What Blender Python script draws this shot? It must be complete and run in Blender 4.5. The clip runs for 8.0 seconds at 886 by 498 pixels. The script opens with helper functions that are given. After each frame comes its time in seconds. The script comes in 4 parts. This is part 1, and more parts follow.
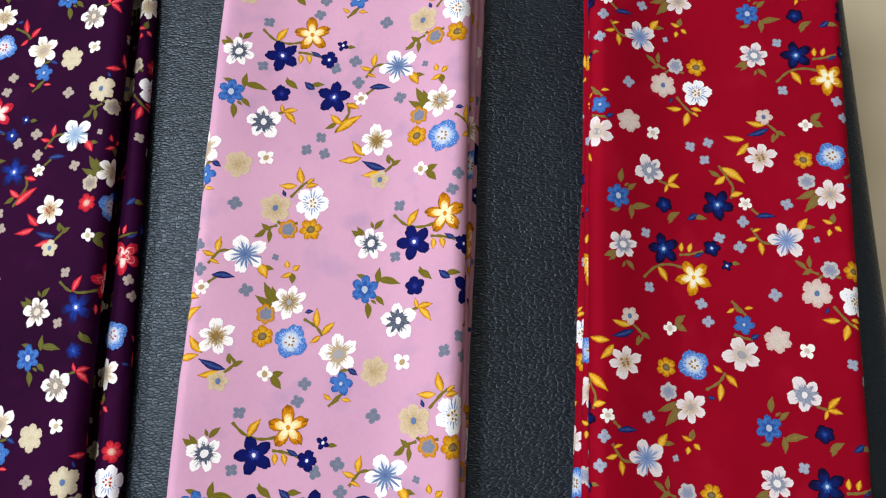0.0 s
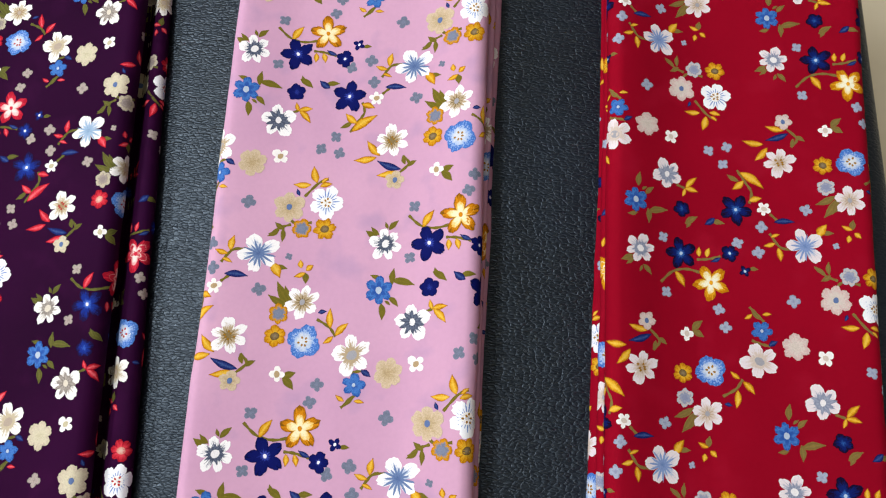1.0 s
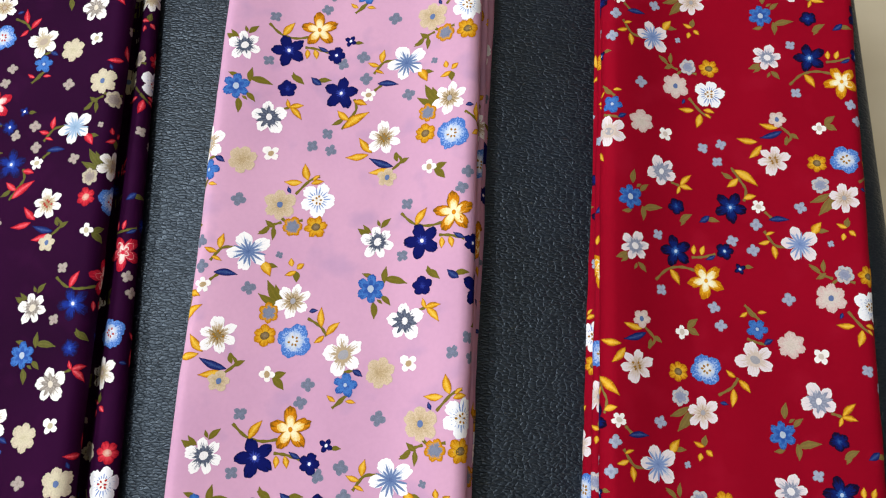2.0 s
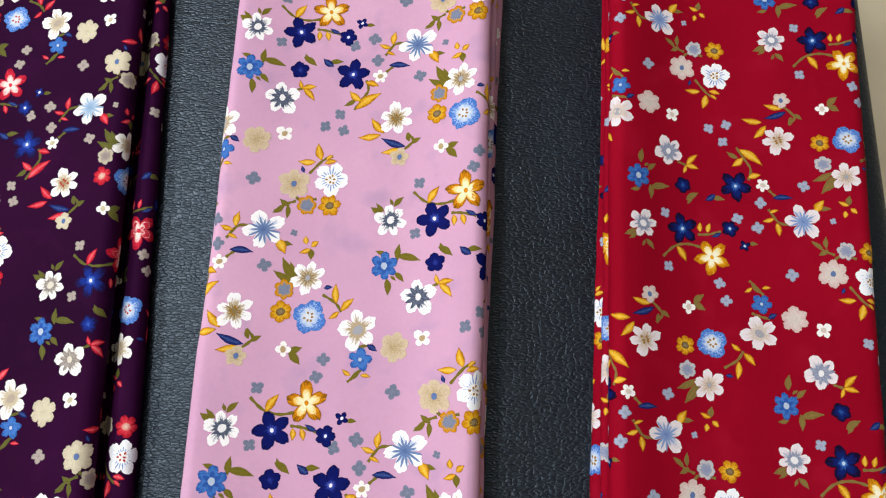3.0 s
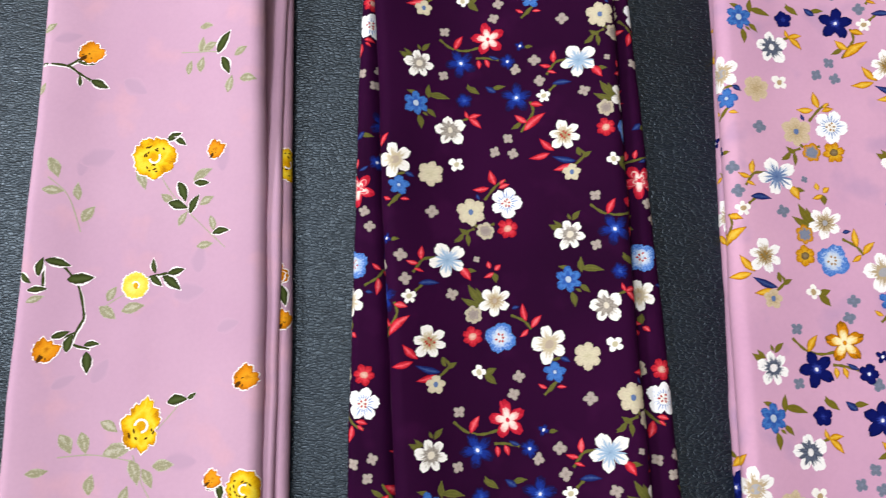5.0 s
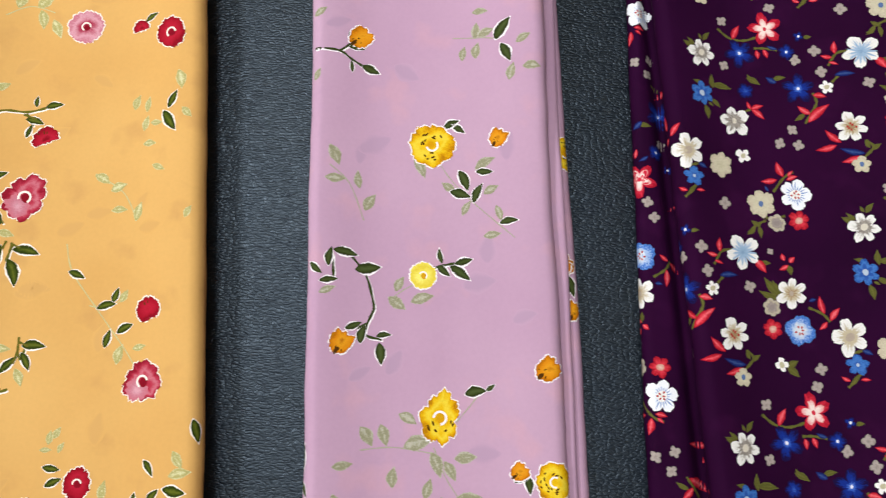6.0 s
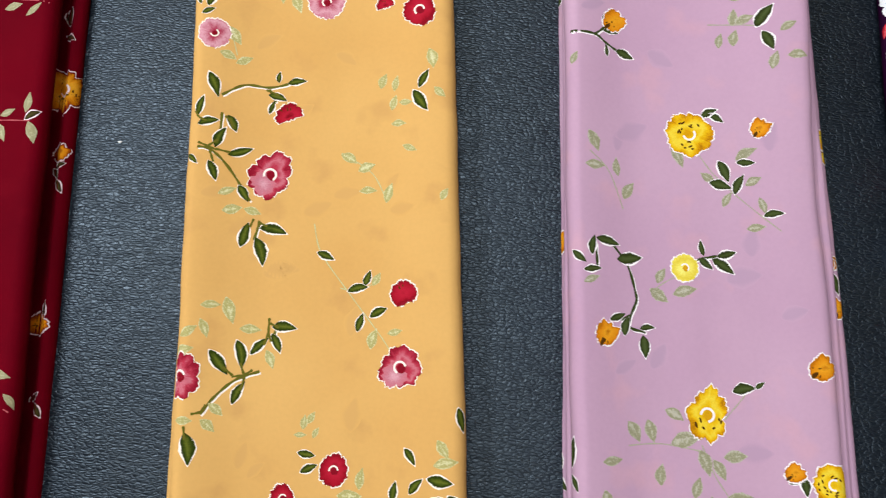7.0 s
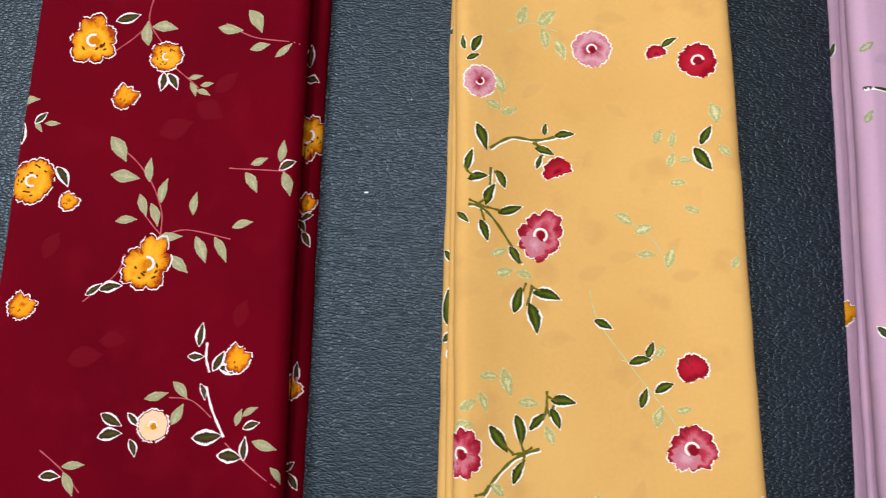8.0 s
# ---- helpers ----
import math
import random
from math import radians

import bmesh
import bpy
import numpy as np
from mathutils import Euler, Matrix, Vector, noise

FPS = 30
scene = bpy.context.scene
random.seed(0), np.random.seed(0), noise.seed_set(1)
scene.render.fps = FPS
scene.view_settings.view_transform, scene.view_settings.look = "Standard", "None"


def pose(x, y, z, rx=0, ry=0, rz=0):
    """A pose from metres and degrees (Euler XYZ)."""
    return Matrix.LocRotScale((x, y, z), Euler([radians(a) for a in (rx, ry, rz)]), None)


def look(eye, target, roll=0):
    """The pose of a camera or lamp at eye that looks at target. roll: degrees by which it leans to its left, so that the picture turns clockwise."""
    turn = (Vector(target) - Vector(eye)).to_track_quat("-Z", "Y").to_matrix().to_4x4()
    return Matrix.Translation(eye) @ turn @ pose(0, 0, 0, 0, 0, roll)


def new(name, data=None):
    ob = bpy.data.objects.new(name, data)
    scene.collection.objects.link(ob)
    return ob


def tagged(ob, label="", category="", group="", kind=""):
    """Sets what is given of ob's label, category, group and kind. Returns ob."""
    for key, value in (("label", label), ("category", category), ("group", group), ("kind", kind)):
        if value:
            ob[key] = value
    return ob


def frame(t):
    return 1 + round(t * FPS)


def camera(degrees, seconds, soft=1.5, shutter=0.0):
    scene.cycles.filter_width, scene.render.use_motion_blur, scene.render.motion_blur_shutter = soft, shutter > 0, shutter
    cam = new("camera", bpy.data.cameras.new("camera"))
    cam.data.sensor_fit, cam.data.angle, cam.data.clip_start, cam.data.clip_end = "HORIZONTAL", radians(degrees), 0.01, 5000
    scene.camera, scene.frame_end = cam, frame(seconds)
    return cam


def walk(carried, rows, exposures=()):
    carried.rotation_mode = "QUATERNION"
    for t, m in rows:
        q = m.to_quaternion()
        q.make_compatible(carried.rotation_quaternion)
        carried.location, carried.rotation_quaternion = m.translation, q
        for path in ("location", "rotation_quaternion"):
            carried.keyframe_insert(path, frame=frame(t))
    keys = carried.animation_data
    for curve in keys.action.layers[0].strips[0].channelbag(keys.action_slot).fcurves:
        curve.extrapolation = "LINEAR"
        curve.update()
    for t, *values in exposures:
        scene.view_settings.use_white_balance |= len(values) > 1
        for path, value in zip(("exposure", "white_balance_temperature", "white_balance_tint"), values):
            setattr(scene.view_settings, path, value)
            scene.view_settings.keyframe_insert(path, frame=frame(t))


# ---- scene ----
cam = camera(66.0, 8.0, 1.15, 0.15)
PATH = [
    (0, (0.169, 0.035, 0.968), (0.037, 0.488, -0.975), -16.1),
    (0.5, (0.154, 0.027, 0.965), (0.017, 0.491, -0.976), -15.6),
    (1, (0.158, 0.034, 0.964), (0.023, 0.498, -0.976), -15.3),
    (1.2, (0.16, 0.036, 0.963), (0.021, 0.501, -0.977), -15.6),
    (2.3, (0.155, 0.028, 0.956), (0.057, 0.508, -0.983), -10.8),
    (2.5, (0.156, 0.026, 0.959), (0.059, 0.497, -0.983), -10.8),
    (3, (0.142, 0.016, 0.965), (0.055, 0.476, -0.979), -10.0),
    (3.5, (0.081, 0.02, 0.976), (0.001, 0.469, -0.972), -9.6),
    (4, (-0.012, 0.016, 0.983), (-0.076, 0.465, -0.965), -7.9),
    (4.3, (-0.07, 0.003, 0.975), (-0.143, 0.455, -0.972), -9.1),
    (4.5, (-0.119, -0.005, 0.977), (-0.206, 0.428, -0.974), -11.4),
    (4.7, (-0.179, -0.01, 0.986), (-0.263, 0.405, -0.969), -11.7),
    (5.8, (-0.458, -0.013, 0.989), (-0.493, 0.339, -0.98), -5.6),
    (6, (-0.506, -0.01, 0.988), (-0.537, 0.351, -0.979), -4.8),
    (6.5, (-0.623, -0.03, 0.986), (-0.648, 0.34, -0.979), -3.0),
    (7, (-0.704, -0.019, 0.974), (-0.746, 0.338, -0.993), -4.8),
    (7.5, (-0.81, 0.008, 0.96), (-0.855, 0.359, -1.008), -4.6),
    (7.8, (-0.872, 0.029, 0.957), (-0.927, 0.365, -1.013), -6.2),
    (8, (-0.91, 0.028, 0.953), (-0.968, 0.375, -1.016), -6.2),
]
GRADE = [(0, 0.0, 6380, 11), (3.5, 0.0, 6380, 11), (4.5, 0.06, 6500, 11), (5.8, -0.28, 6420, 10), (7, -0.36, 6320, 9), (8, -0.38, 6250, 9)]
walk(cam, [(t, look(eye, target, roll)) for t, eye, target, roll in PATH], GRADE)

# ---- light ----
world = bpy.data.worlds.new("room_air")
scene.world = world
world.use_nodes = True
world.node_tree.nodes["Background"].inputs[0].default_value = (0.75, 0.85, 1.0, 1)
world.node_tree.nodes["Background"].inputs[1].default_value = 0.03


def unseen_ceiling_lamp(x, y, w, d, watts, colour):
    data = bpy.data.lights.new("panel_light", "AREA")
    data.shape, data.size, data.size_y, data.energy, data.color = "RECTANGLE", w, d, watts, colour
    ob = new("panel_light", data)
    ob.matrix_world = pose(x, y, 2.66)
    return ob


# Out of view: two placed to fit the shading, the last an added fill.
LAMPS = ((-0.85, 0.75, 0.4, 0.9, 29, (0.98, 0.98, 0.98)), (-2.35, 0.7, 0.5, 0.9, 74, (0.97, 0.98, 1.0)), (-0.6, -0.9, 1.6, 0.4, 17, (0.95, 0.97, 1.0)))
for lamp_row in LAMPS:
    unseen_ceiling_lamp(*lamp_row)


# ---- materials ----
def lin(h):
    c = [int(h[i:i + 2], 16) / 255 for i in (0, 2, 4)]
    return tuple(v / 12.92 if v < 0.04045 else ((v + 0.055) / 1.055) ** 2.4 for v in c) + (1,)


def material(name):
    m = bpy.data.materials.new(name)
    m.use_nodes = True
    return m, m.node_tree.nodes, m.node_tree.links, m.node_tree.nodes["Principled BSDF"]


def ramp(nodes, stops, mode="LINEAR"):
    r = nodes.new("ShaderNodeValToRGB")
    r.color_ramp.interpolation = mode
    e = r.color_ramp.elements
    while len(e) < len(stops):
        e.new(0.5)
    for el, (p, c) in zip(e, stops):
        el.position, el.color = p, (lin(c) if isinstance(c, str) else c)
    return r


def noise_node(nodes, links, coord, scale, detail=3, stretch=None):
    n = nodes.new("ShaderNodeTexNoise")
    n.inputs["Scale"].default_value, n.inputs["Detail"].default_value = scale, detail
    if stretch:
        mp = nodes.new("ShaderNodeMapping")
        mp.inputs["Scale"].default_value = stretch
        links.new(coord, mp.inputs["Vector"])
        coord = mp.outputs["Vector"]
    links.new(coord, n.inputs["Vector"])
    return n


def math_node(nodes, links, op, a, b):
    n = nodes.new("ShaderNodeMath")
    n.operation = op
    for i, v in enumerate((a, b)):
        if isinstance(v, (int, float)):
            n.inputs[i].default_value = v
        else:
            links.new(v, n.inputs[i])
    return n.outputs[0]


def weave_bump(nodes, links, coord, bsdf, strength=0.12):
    """Fine crossing threads with a soft crumple under them."""
    a = nodes.new("ShaderNodeTexWave")
    b = nodes.new("ShaderNodeTexWave")
    a.bands_direction, b.bands_direction = "X", "Y"
    for w in (a, b):
        w.inputs["Scale"].default_value = 420
        w.inputs["Distortion"].default_value = 0.6
        links.new(coord, w.inputs["Vector"])
    s = math_node(nodes, links, "ADD", a.outputs["Fac"], b.outputs["Fac"])
    big = noise_node(nodes, links, coord, 26, 4)
    s = math_node(nodes, links, "ADD", math_node(nodes, links, "MULTIPLY", s, 0.04), big.outputs["Fac"])
    bump = nodes.new("ShaderNodeBump")
    bump.inputs["Strength"].default_value, bump.inputs["Distance"].default_value = strength, 0.004
    links.new(s, bump.inputs["Height"])
    links.new(bump.outputs["Normal"], bsdf.inputs["Normal"])


def cloth_material(name, base, shade, ghost, ghost_amount):
    m, nodes, links, bsdf = material(name)
    coord = nodes.new("ShaderNodeTexCoord").outputs["Object"]
    soft = noise_node(nodes, links, coord, 9, 3)
    tone = ramp(nodes, [(0.3, shade), (0.7, base)])
    links.new(soft.outputs["Fac"], tone.inputs["Fac"])
    patch = noise_node(nodes, links, coord, 30, 2.5)
    fac = ramp(nodes, [(0.56, (0, 0, 0, 1)), (0.70, (ghost_amount,) * 3 + (1,))])
    links.new(patch.outputs["Fac"], fac.inputs["Fac"])
    mix = nodes.new("ShaderNodeMix")
    mix.data_type = "RGBA"
    links.new(fac.outputs["Color"], mix.inputs["Factor"])
    links.new(tone.outputs["Color"], mix.inputs["A"])
    mix.inputs["B"].default_value = lin(ghost)
    crepe = noise_node(nodes, links, coord, 330, 3)
    fleck = ramp(nodes, [(0.3, (0.86, 0.86, 0.86, 1)), (0.65, (1, 1, 1, 1))])
    links.new(crepe.outputs["Fac"], fleck.inputs["Fac"])
    fine = nodes.new("ShaderNodeMix")
    fine.data_type, fine.blend_type = "RGBA", "MULTIPLY"
    fine.inputs["Factor"].default_value = 0.22
    links.new(mix.outputs["Result"], fine.inputs["A"])
    links.new(fleck.outputs["Color"], fine.inputs["B"])
    links.new(fine.outputs["Result"], bsdf.inputs["Base Color"])
    bsdf.inputs["Roughness"].default_value = 0.75
    bsdf.inputs["Specular IOR Level"].default_value = 0.03
    weave_bump(nodes, links, coord, bsdf)
    return m


def print_material(name, stops, fray=0.16, streak=0.12, vein=0.0, blotch=0.0, thread=0.55):
    """Ink printed on cloth: colours from the motif's middle to its rim, with brush streaks, veins along and between the petals and a frayed edge."""
    m, nodes, links, bsdf = material(name)
    uv = nodes.new("ShaderNodeUVMap").outputs["UV"]
    coord = nodes.new("ShaderNodeTexCoord").outputs["Object"]
    sep = nodes.new("ShaderNodeSeparateXYZ")
    links.new(uv, sep.inputs[0])
    grain = noise_node(nodes, links, coord, 900, 2)
    lines = noise_node(nodes, links, uv, 1.0, 2, (1.2, 11.0, 1.0))
    d = math_node(nodes, links, "MULTIPLY", math_node(nodes, links, "SUBTRACT", grain.outputs["Fac"], 0.5), fray * 2)
    e = math_node(nodes, links, "MULTIPLY", math_node(nodes, links, "SUBTRACT", lines.outputs["Fac"], 0.5), streak * 4)
    rho = math_node(nodes, links, "ADD", math_node(nodes, links, "ADD", sep.outputs["X"], d), e)
    if blotch:
        wash = noise_node(nodes, links, coord, 75, 2)
        inner = math_node(nodes, links, "SUBTRACT", 1.0, math_node(nodes, links, "POWER", sep.outputs["X"], 8.0))
        b = math_node(nodes, links, "MULTIPLY", math_node(nodes, links, "SUBTRACT", wash.outputs["Fac"], 0.5), blotch)
        rho = math_node(nodes, links, "ADD", rho, math_node(nodes, links, "MULTIPLY", b, inner))
    if vein:
        fold = math_node(nodes, links, "PINGPONG", sep.outputs["Y"], 0.5)
        gap = ramp(nodes, [(0.38, (0, 0, 0, 1)), (0.48, (1, 1, 1, 1))])
        rib = ramp(nodes, [(0.0, (0.6, 0.6, 0.6, 1)), (0.07, (0, 0, 0, 1))])
        for node in (gap, rib):
            links.new(fold, node.inputs["Fac"])
        both = math_node(nodes, links, "ADD", gap.outputs["Color"], rib.outputs["Color"])
        rho = math_node(nodes, links, "SUBTRACT", rho, math_node(nodes, links, "MULTIPLY", both, vein))
    r = ramp(nodes, stops)
    links.new(rho, r.inputs["Fac"])
    yarn = noise_node(nodes, links, coord, 1400, 1)
    tint = ramp(nodes, [(0.3, (0.72, 0.72, 0.72, 1)), (0.62, (1, 1, 1, 1))])
    links.new(yarn.outputs["Fac"], tint.inputs["Fac"])
    mix = nodes.new("ShaderNodeMix")
    mix.data_type, mix.blend_type = "RGBA", "MULTIPLY"
    mix.inputs["Factor"].default_value = thread
    links.new(r.outputs["Color"], mix.inputs["A"])
    links.new(tint.outputs["Color"], mix.inputs["B"])
    links.new(mix.outputs["Result"], bsdf.inputs["Base Color"])
    bsdf.inputs["Roughness"].default_value = 0.75
    bsdf.inputs["Specular IOR Level"].default_value = 0.06
    return m


def leather_material():
    """Black leather: flat pebbles parted by a net of fine creases that run mostly along x, with a few long wrinkles."""
    m, nodes, links, bsdf = material("black_leather")
    coord = nodes.new("ShaderNodeTexCoord").outputs["Object"]
    warp = noise_node(nodes, links, coord, 60, 3)
    add = nodes.new("ShaderNodeVectorMath")
    add.operation = "MULTIPLY_ADD"
    links.new(warp.outputs["Color"], add.inputs[0])
    add.inputs[1].default_value = (0.005, 0.004, 0.0)
    links.new(coord, add.inputs[2])

    def cells(scale, stretch):
        mp = nodes.new("ShaderNodeMapping")
        mp.inputs["Scale"].default_value = stretch
        links.new(add.outputs[0], mp.inputs["Vector"])
        v = nodes.new("ShaderNodeTexVoronoi")
        v.feature, v.voronoi_dimensions = "DISTANCE_TO_EDGE", "2D"
        v.inputs["Scale"].default_value = scale
        links.new(mp.outputs["Vector"], v.inputs["Vector"])
        r = ramp(nodes, [(0.0, (0, 0, 0, 1)), (0.12, (0.6, 0.6, 0.6, 1)), (0.4, (1, 1, 1, 1))])
        links.new(v.outputs["Distance"], r.inputs["Fac"])
        return r.outputs["Color"]
    pebble = cells(430, (0.45, 1.0, 1.0))
    net = cells(190, (0.36, 1.0, 1.0))
    creases = noise_node(nodes, links, add.outputs[0], 420, 3, (0.32, 1.0, 1.0))
    h = math_node(nodes, links, "ADD", math_node(nodes, links, "MULTIPLY", pebble, 0.6), math_node(nodes, links, "MULTIPLY", creases.outputs["Fac"], 1.2))
    h = math_node(nodes, links, "ADD", h, math_node(nodes, links, "MULTIPLY", net, 0.4))
    big = noise_node(nodes, links, coord, 10, 2)
    bump = nodes.new("ShaderNodeBump")
    bump.inputs["Strength"].default_value, bump.inputs["Distance"].default_value = 0.9, 0.00052
    links.new(h, bump.inputs["Height"])
    links.new(bump.outputs["Normal"], bsdf.inputs["Normal"])
    tone = ramp(nodes, [(0.35, "080d15"), (0.7, "0c131e")])
    links.new(big.outputs["Fac"], tone.inputs["Fac"])
    links.new(tone.outputs["Color"], bsdf.inputs["Base Color"])
    bsdf.inputs["Specular IOR Level"].default_value = 0.7
    bsdf.inputs["Specular Tint"].default_value = (0.67, 0.84, 1.0, 1)
    rough = ramp(nodes, [(0.3, (0.33,) * 3 + (1,)), (0.7, (0.46,) * 3 + (1,))])
    links.new(creases.outputs["Fac"], rough.inputs["Fac"])
    links.new(rough.outputs["Color"], bsdf.inputs["Roughness"])
    return m


def plain_material(name, a, b, rough, scale):
    m, nodes, links, bsdf = material(name)
    coord = nodes.new("ShaderNodeTexCoord").outputs["Object"]
    n = noise_node(nodes, links, coord, scale, 5)
    r = ramp(nodes, [(0.3, a), (0.7, b)])
    links.new(n.outputs["Fac"], r.inputs["Fac"])
    links.new(r.outputs["Color"], bsdf.inputs["Base Color"])
    bsdf.inputs["Roughness"].default_value = rough
    return m


LEATHER = leather_material()
# Mid tone chosen to limit bounced light from the unseen walls and ceiling.
WALL_PAINT = plain_material("wall_paint", "b4afa6", "beb9b0", 0.8, 3)
FLOOR_TILE = plain_material("cream_floor_tile", "d8cdb0", "e6dcc2", 0.35, 6)
DARK_WOOD = plain_material("dark_wood", "1c1512", "2b201b", 0.5, 20)
PANEL = plain_material("lamp_housing", "e8e8e8", "f0f0f0", 0.5, 5)

CLOTH = {
    "pink": cloth_material("pink_crepe", "d8a9c6", "cd9fbf", "b796ba", 0.6),
    "red": cloth_material("red_crepe", "9a0824", "8e0620", "a41430", 0.35),
    "purple": cloth_material("purple_crepe", "300930", "270728", "3c0f3a", 0.4),
    "lilac": cloth_material("lilac_crepe", "c6a2bb", "bf9ab5", "d2a3b3", 0.45),
    "yellow": cloth_material("yellow_crepe", "dcae68", "d5a560", "c2935a", 0.4),
    "maroon": cloth_material("maroon_crepe", "680014", "5c0012", "70061a", 0.35),
}


def ditsy_inks(way):
    """The inks of the small-flower print in one of its three colour ways."""
    star = {"pink": ("fff4c8", "f3c860", "d88c10", "b87008"), "red": ("fffbe0", "f8dc80", "e8a820", "c07808"), "purple": ("ffe8e0", "f0a0a0", "d83048", "b01830")}[way]
    gold = {"pink": ("e0b030", "d89818", "b87808"), "red": ("e8b838", "dc9c18", "b87010"), "purple": ("e04050", "c82838", "a01428")}[way]
    grey = {"pink": ("70788c", "8088a0"), "red": ("b0b8cc", "9098b4"), "purple": ("b8aca4", "988c88")}[way]
    beige = {"pink": ("b8a078", "cbb694", "d8c4a8"), "red": ("d8ccc0", "e0d4cc", "d8b8b4"), "purple": ("c8c0a0", "dad2b8", "c8bca4")}[way]
    olive = {"pink": ("6c6420", "7c7028"), "red": ("7c6838", "8c7840"), "purple": ("585a28", "6c6a34")}[way]
    navy = {"pink": ("c8d0f0", "3040a0", "0c1460", "060c44"), "red": ("a8c0e8", "3060b0", "102068", "180828"), "purple": ("e0e8ff", "4068c8", "18308c", "1c1040")}[way]
    ring = {"pink": ("687084", "4c5468", "bca888", "8c7850"), "red": ("a4acc0", "8890a8", "d8c8bc", "c0a890"), "purple": ("b4aca4", "8c847c", "cabda0", "a88c68")}[way]
    mist = {"pink": ("6c84b0", "4c6498"), "red": ("88a0d0", "6c88c0"), "purple": ("a0bcd8", "80a0c4")}[way]
    n = way + "_"

    def flat(key, *colours):
        last = len(colours) - 1
        return print_material(n + key, [(k / max(last, 1), c) for k, c in enumerate(colours)] if last else [(0.0, colours[0]), (1.0, colours[0])], 0.35, 0.3, 0.0, 0.0, 0.45)

    tip = {"pink": ("f6f5f6", "fefdfe"), "red": ("e4dade", "eee6ea"), "purple": ("ecebe6", "f6f4f2")}[way]

    def white(key, base):
        return print_material(n + key, [(0.0, base), (0.42, base), (0.56, tip[0]), (1.0, tip[1])], 0.3, 0.4, 0.32, 0.0, 0.15)
    pm = print_material
    return {
        "grey": pm(n + "grey", [(0.0, grey[1]), (0.6, grey[0]), (1.0, grey[1])], 0.5, 0.2),
        "white_grey": white("white_grey", ring[0]),
        "white_grey_ring": flat("white_grey_ring", ring[0], ring[0], ring[1]),
        "white_grey_stroke": flat("white_grey_stroke", ring[1]),
        "white_grey_hub": flat("white_grey_hub", "f4f2f4" if way != "purple" else "e0d8c8"),
        "cream": white("cream", ring[2]),
        "cream_ring": flat("cream_ring", ring[2], ring[2]),
        "cream_stroke": flat("cream_stroke", ring[3]),
        "cream_hub": flat("cream_hub", "a8a8b0" if way != "purple" else "b8a898"),
        "white_blue": white("white_blue", "b4c4dc"),
        "white_blue_ring": flat("white_blue_ring", mist[1], mist[0], mist[0]),
        "striped": pm(n + "striped", [(0.0, "e4ecf4"), (0.5, "f4f8ff"), (1.0, "fafcff")], 0.26, 0.34, 0.1, 0.0, 0.2),
        "striped_ring": flat("striped_ring", "7c98d0", "6c8ccc"),
        "small_white": pm(n + "small_white", [(0.0, "e4e0d4"), (0.3, "f4f1ee"), (1.0, "fdfbf8")], 0.2, 0.2, 0.1, 0.0, 0.2),
        "small_white_hub": flat("small_white_hub", beige[0]),
        "navy": pm(n + "navy", [(0.0, navy[1]), (0.3, navy[2]), (0.6, navy[2]), (0.85, navy[2] if way == "pink" else navy[3]), (1.0, navy[3])], 0.3, 0.3, -0.1),
        "navy_ring": flat("navy_ring", navy[0], navy[1], navy[1]),
        "navy_hub": flat("navy_hub", "f0f0ff" if way != "red" else "b8d0e8"),
        "star": pm(n + "star", [(0.0, star[1]), (0.4, star[2]), (0.7, star[2]), (0.9, star[3]), (1.0, "84580c" if way == "pink" else star[3])], 0.25, 0.3, -0.2),
        "star_ring": flat("star_ring", star[0], star[0], star[1]),
        "star_hub": flat("star_hub", star[2]),
        "blue": pm(n + "blue", [(0.0, "3058a8"), (0.5, "4c80cc"), (0.8, "3c70bc"), (1.0, "2850a0")], 0.7, 0.25, 0.3),
        "blue_ring": flat("blue_ring", "28509c", "2c58a8", "3860b0"),
        "blue_hub": flat("blue_hub", "b8c8dc"),
        "pansy": pm(n + "pansy", [(0.0, "c4d4ec"), (0.5, "a0bce8"), (0.72, "5888d8"), (1.0, "4474c4")], 0.8, 0.25, 0.15),
        "pansy_ring": flat("pansy_ring", "e4e8ee", "dce2ec", "b0c8ec"),
        "orange": pm(n + "orange", [(0.0, gold[0]), (0.45, gold[0]), (0.75, gold[1]), (1.0, gold[2])], 0.25, 0.3, -0.3),
        "orange_hub": flat("orange_hub", "948468" if way != "purple" else "e8c8b8", "6c5428" if way != "purple" else "d88878"),
        "beige": pm(n + "beige", [(0.0, beige[0]), (0.5, beige[1]), (1.0, beige[2])], 0.8, 0.3, -0.1),
        "beige_hub": flat("beige_hub", "6078a8"),
        "rimmed": pm(n + "rimmed", [(0.0, grey[0]), (0.6, grey[1]), (0.72, gold[1] if way == "pink" else beige[0]), (1.0, gold[2] if way == "pink" else grey[0])], 0.3, 0.2),
        "rimmed_hub": flat("rimmed_hub", grey[1]),
        "olive": pm(n + "olive", [(0.0, olive[1]), (0.5, olive[0]), (1.0, olive[1])], 0.3, 0.3, 0.0, 0.9, 0.4),
        "gold": pm(n + "gold", [(0.0, "f0c450" if way != "purple" else "f07078"), (0.35, gold[0]), (0.6, gold[1]), (0.9, gold[2]), (1.0, "94601c" if way != "purple" else gold[2])], 0.3, 0.3, 0.0, 1.0, 0.35),
        "pollen": pm(n + "pollen", [(0.0, "b08020" if way != "purple" else "c03030"), (1.0, "8c6414" if way != "purple" else "a82828")]),
        "navy_leaf": pm(n + "navy_leaf", [(0.0, "405890"), (0.5, "202c70"), (1.0, "101850")], 0.3, 0.3),
    }


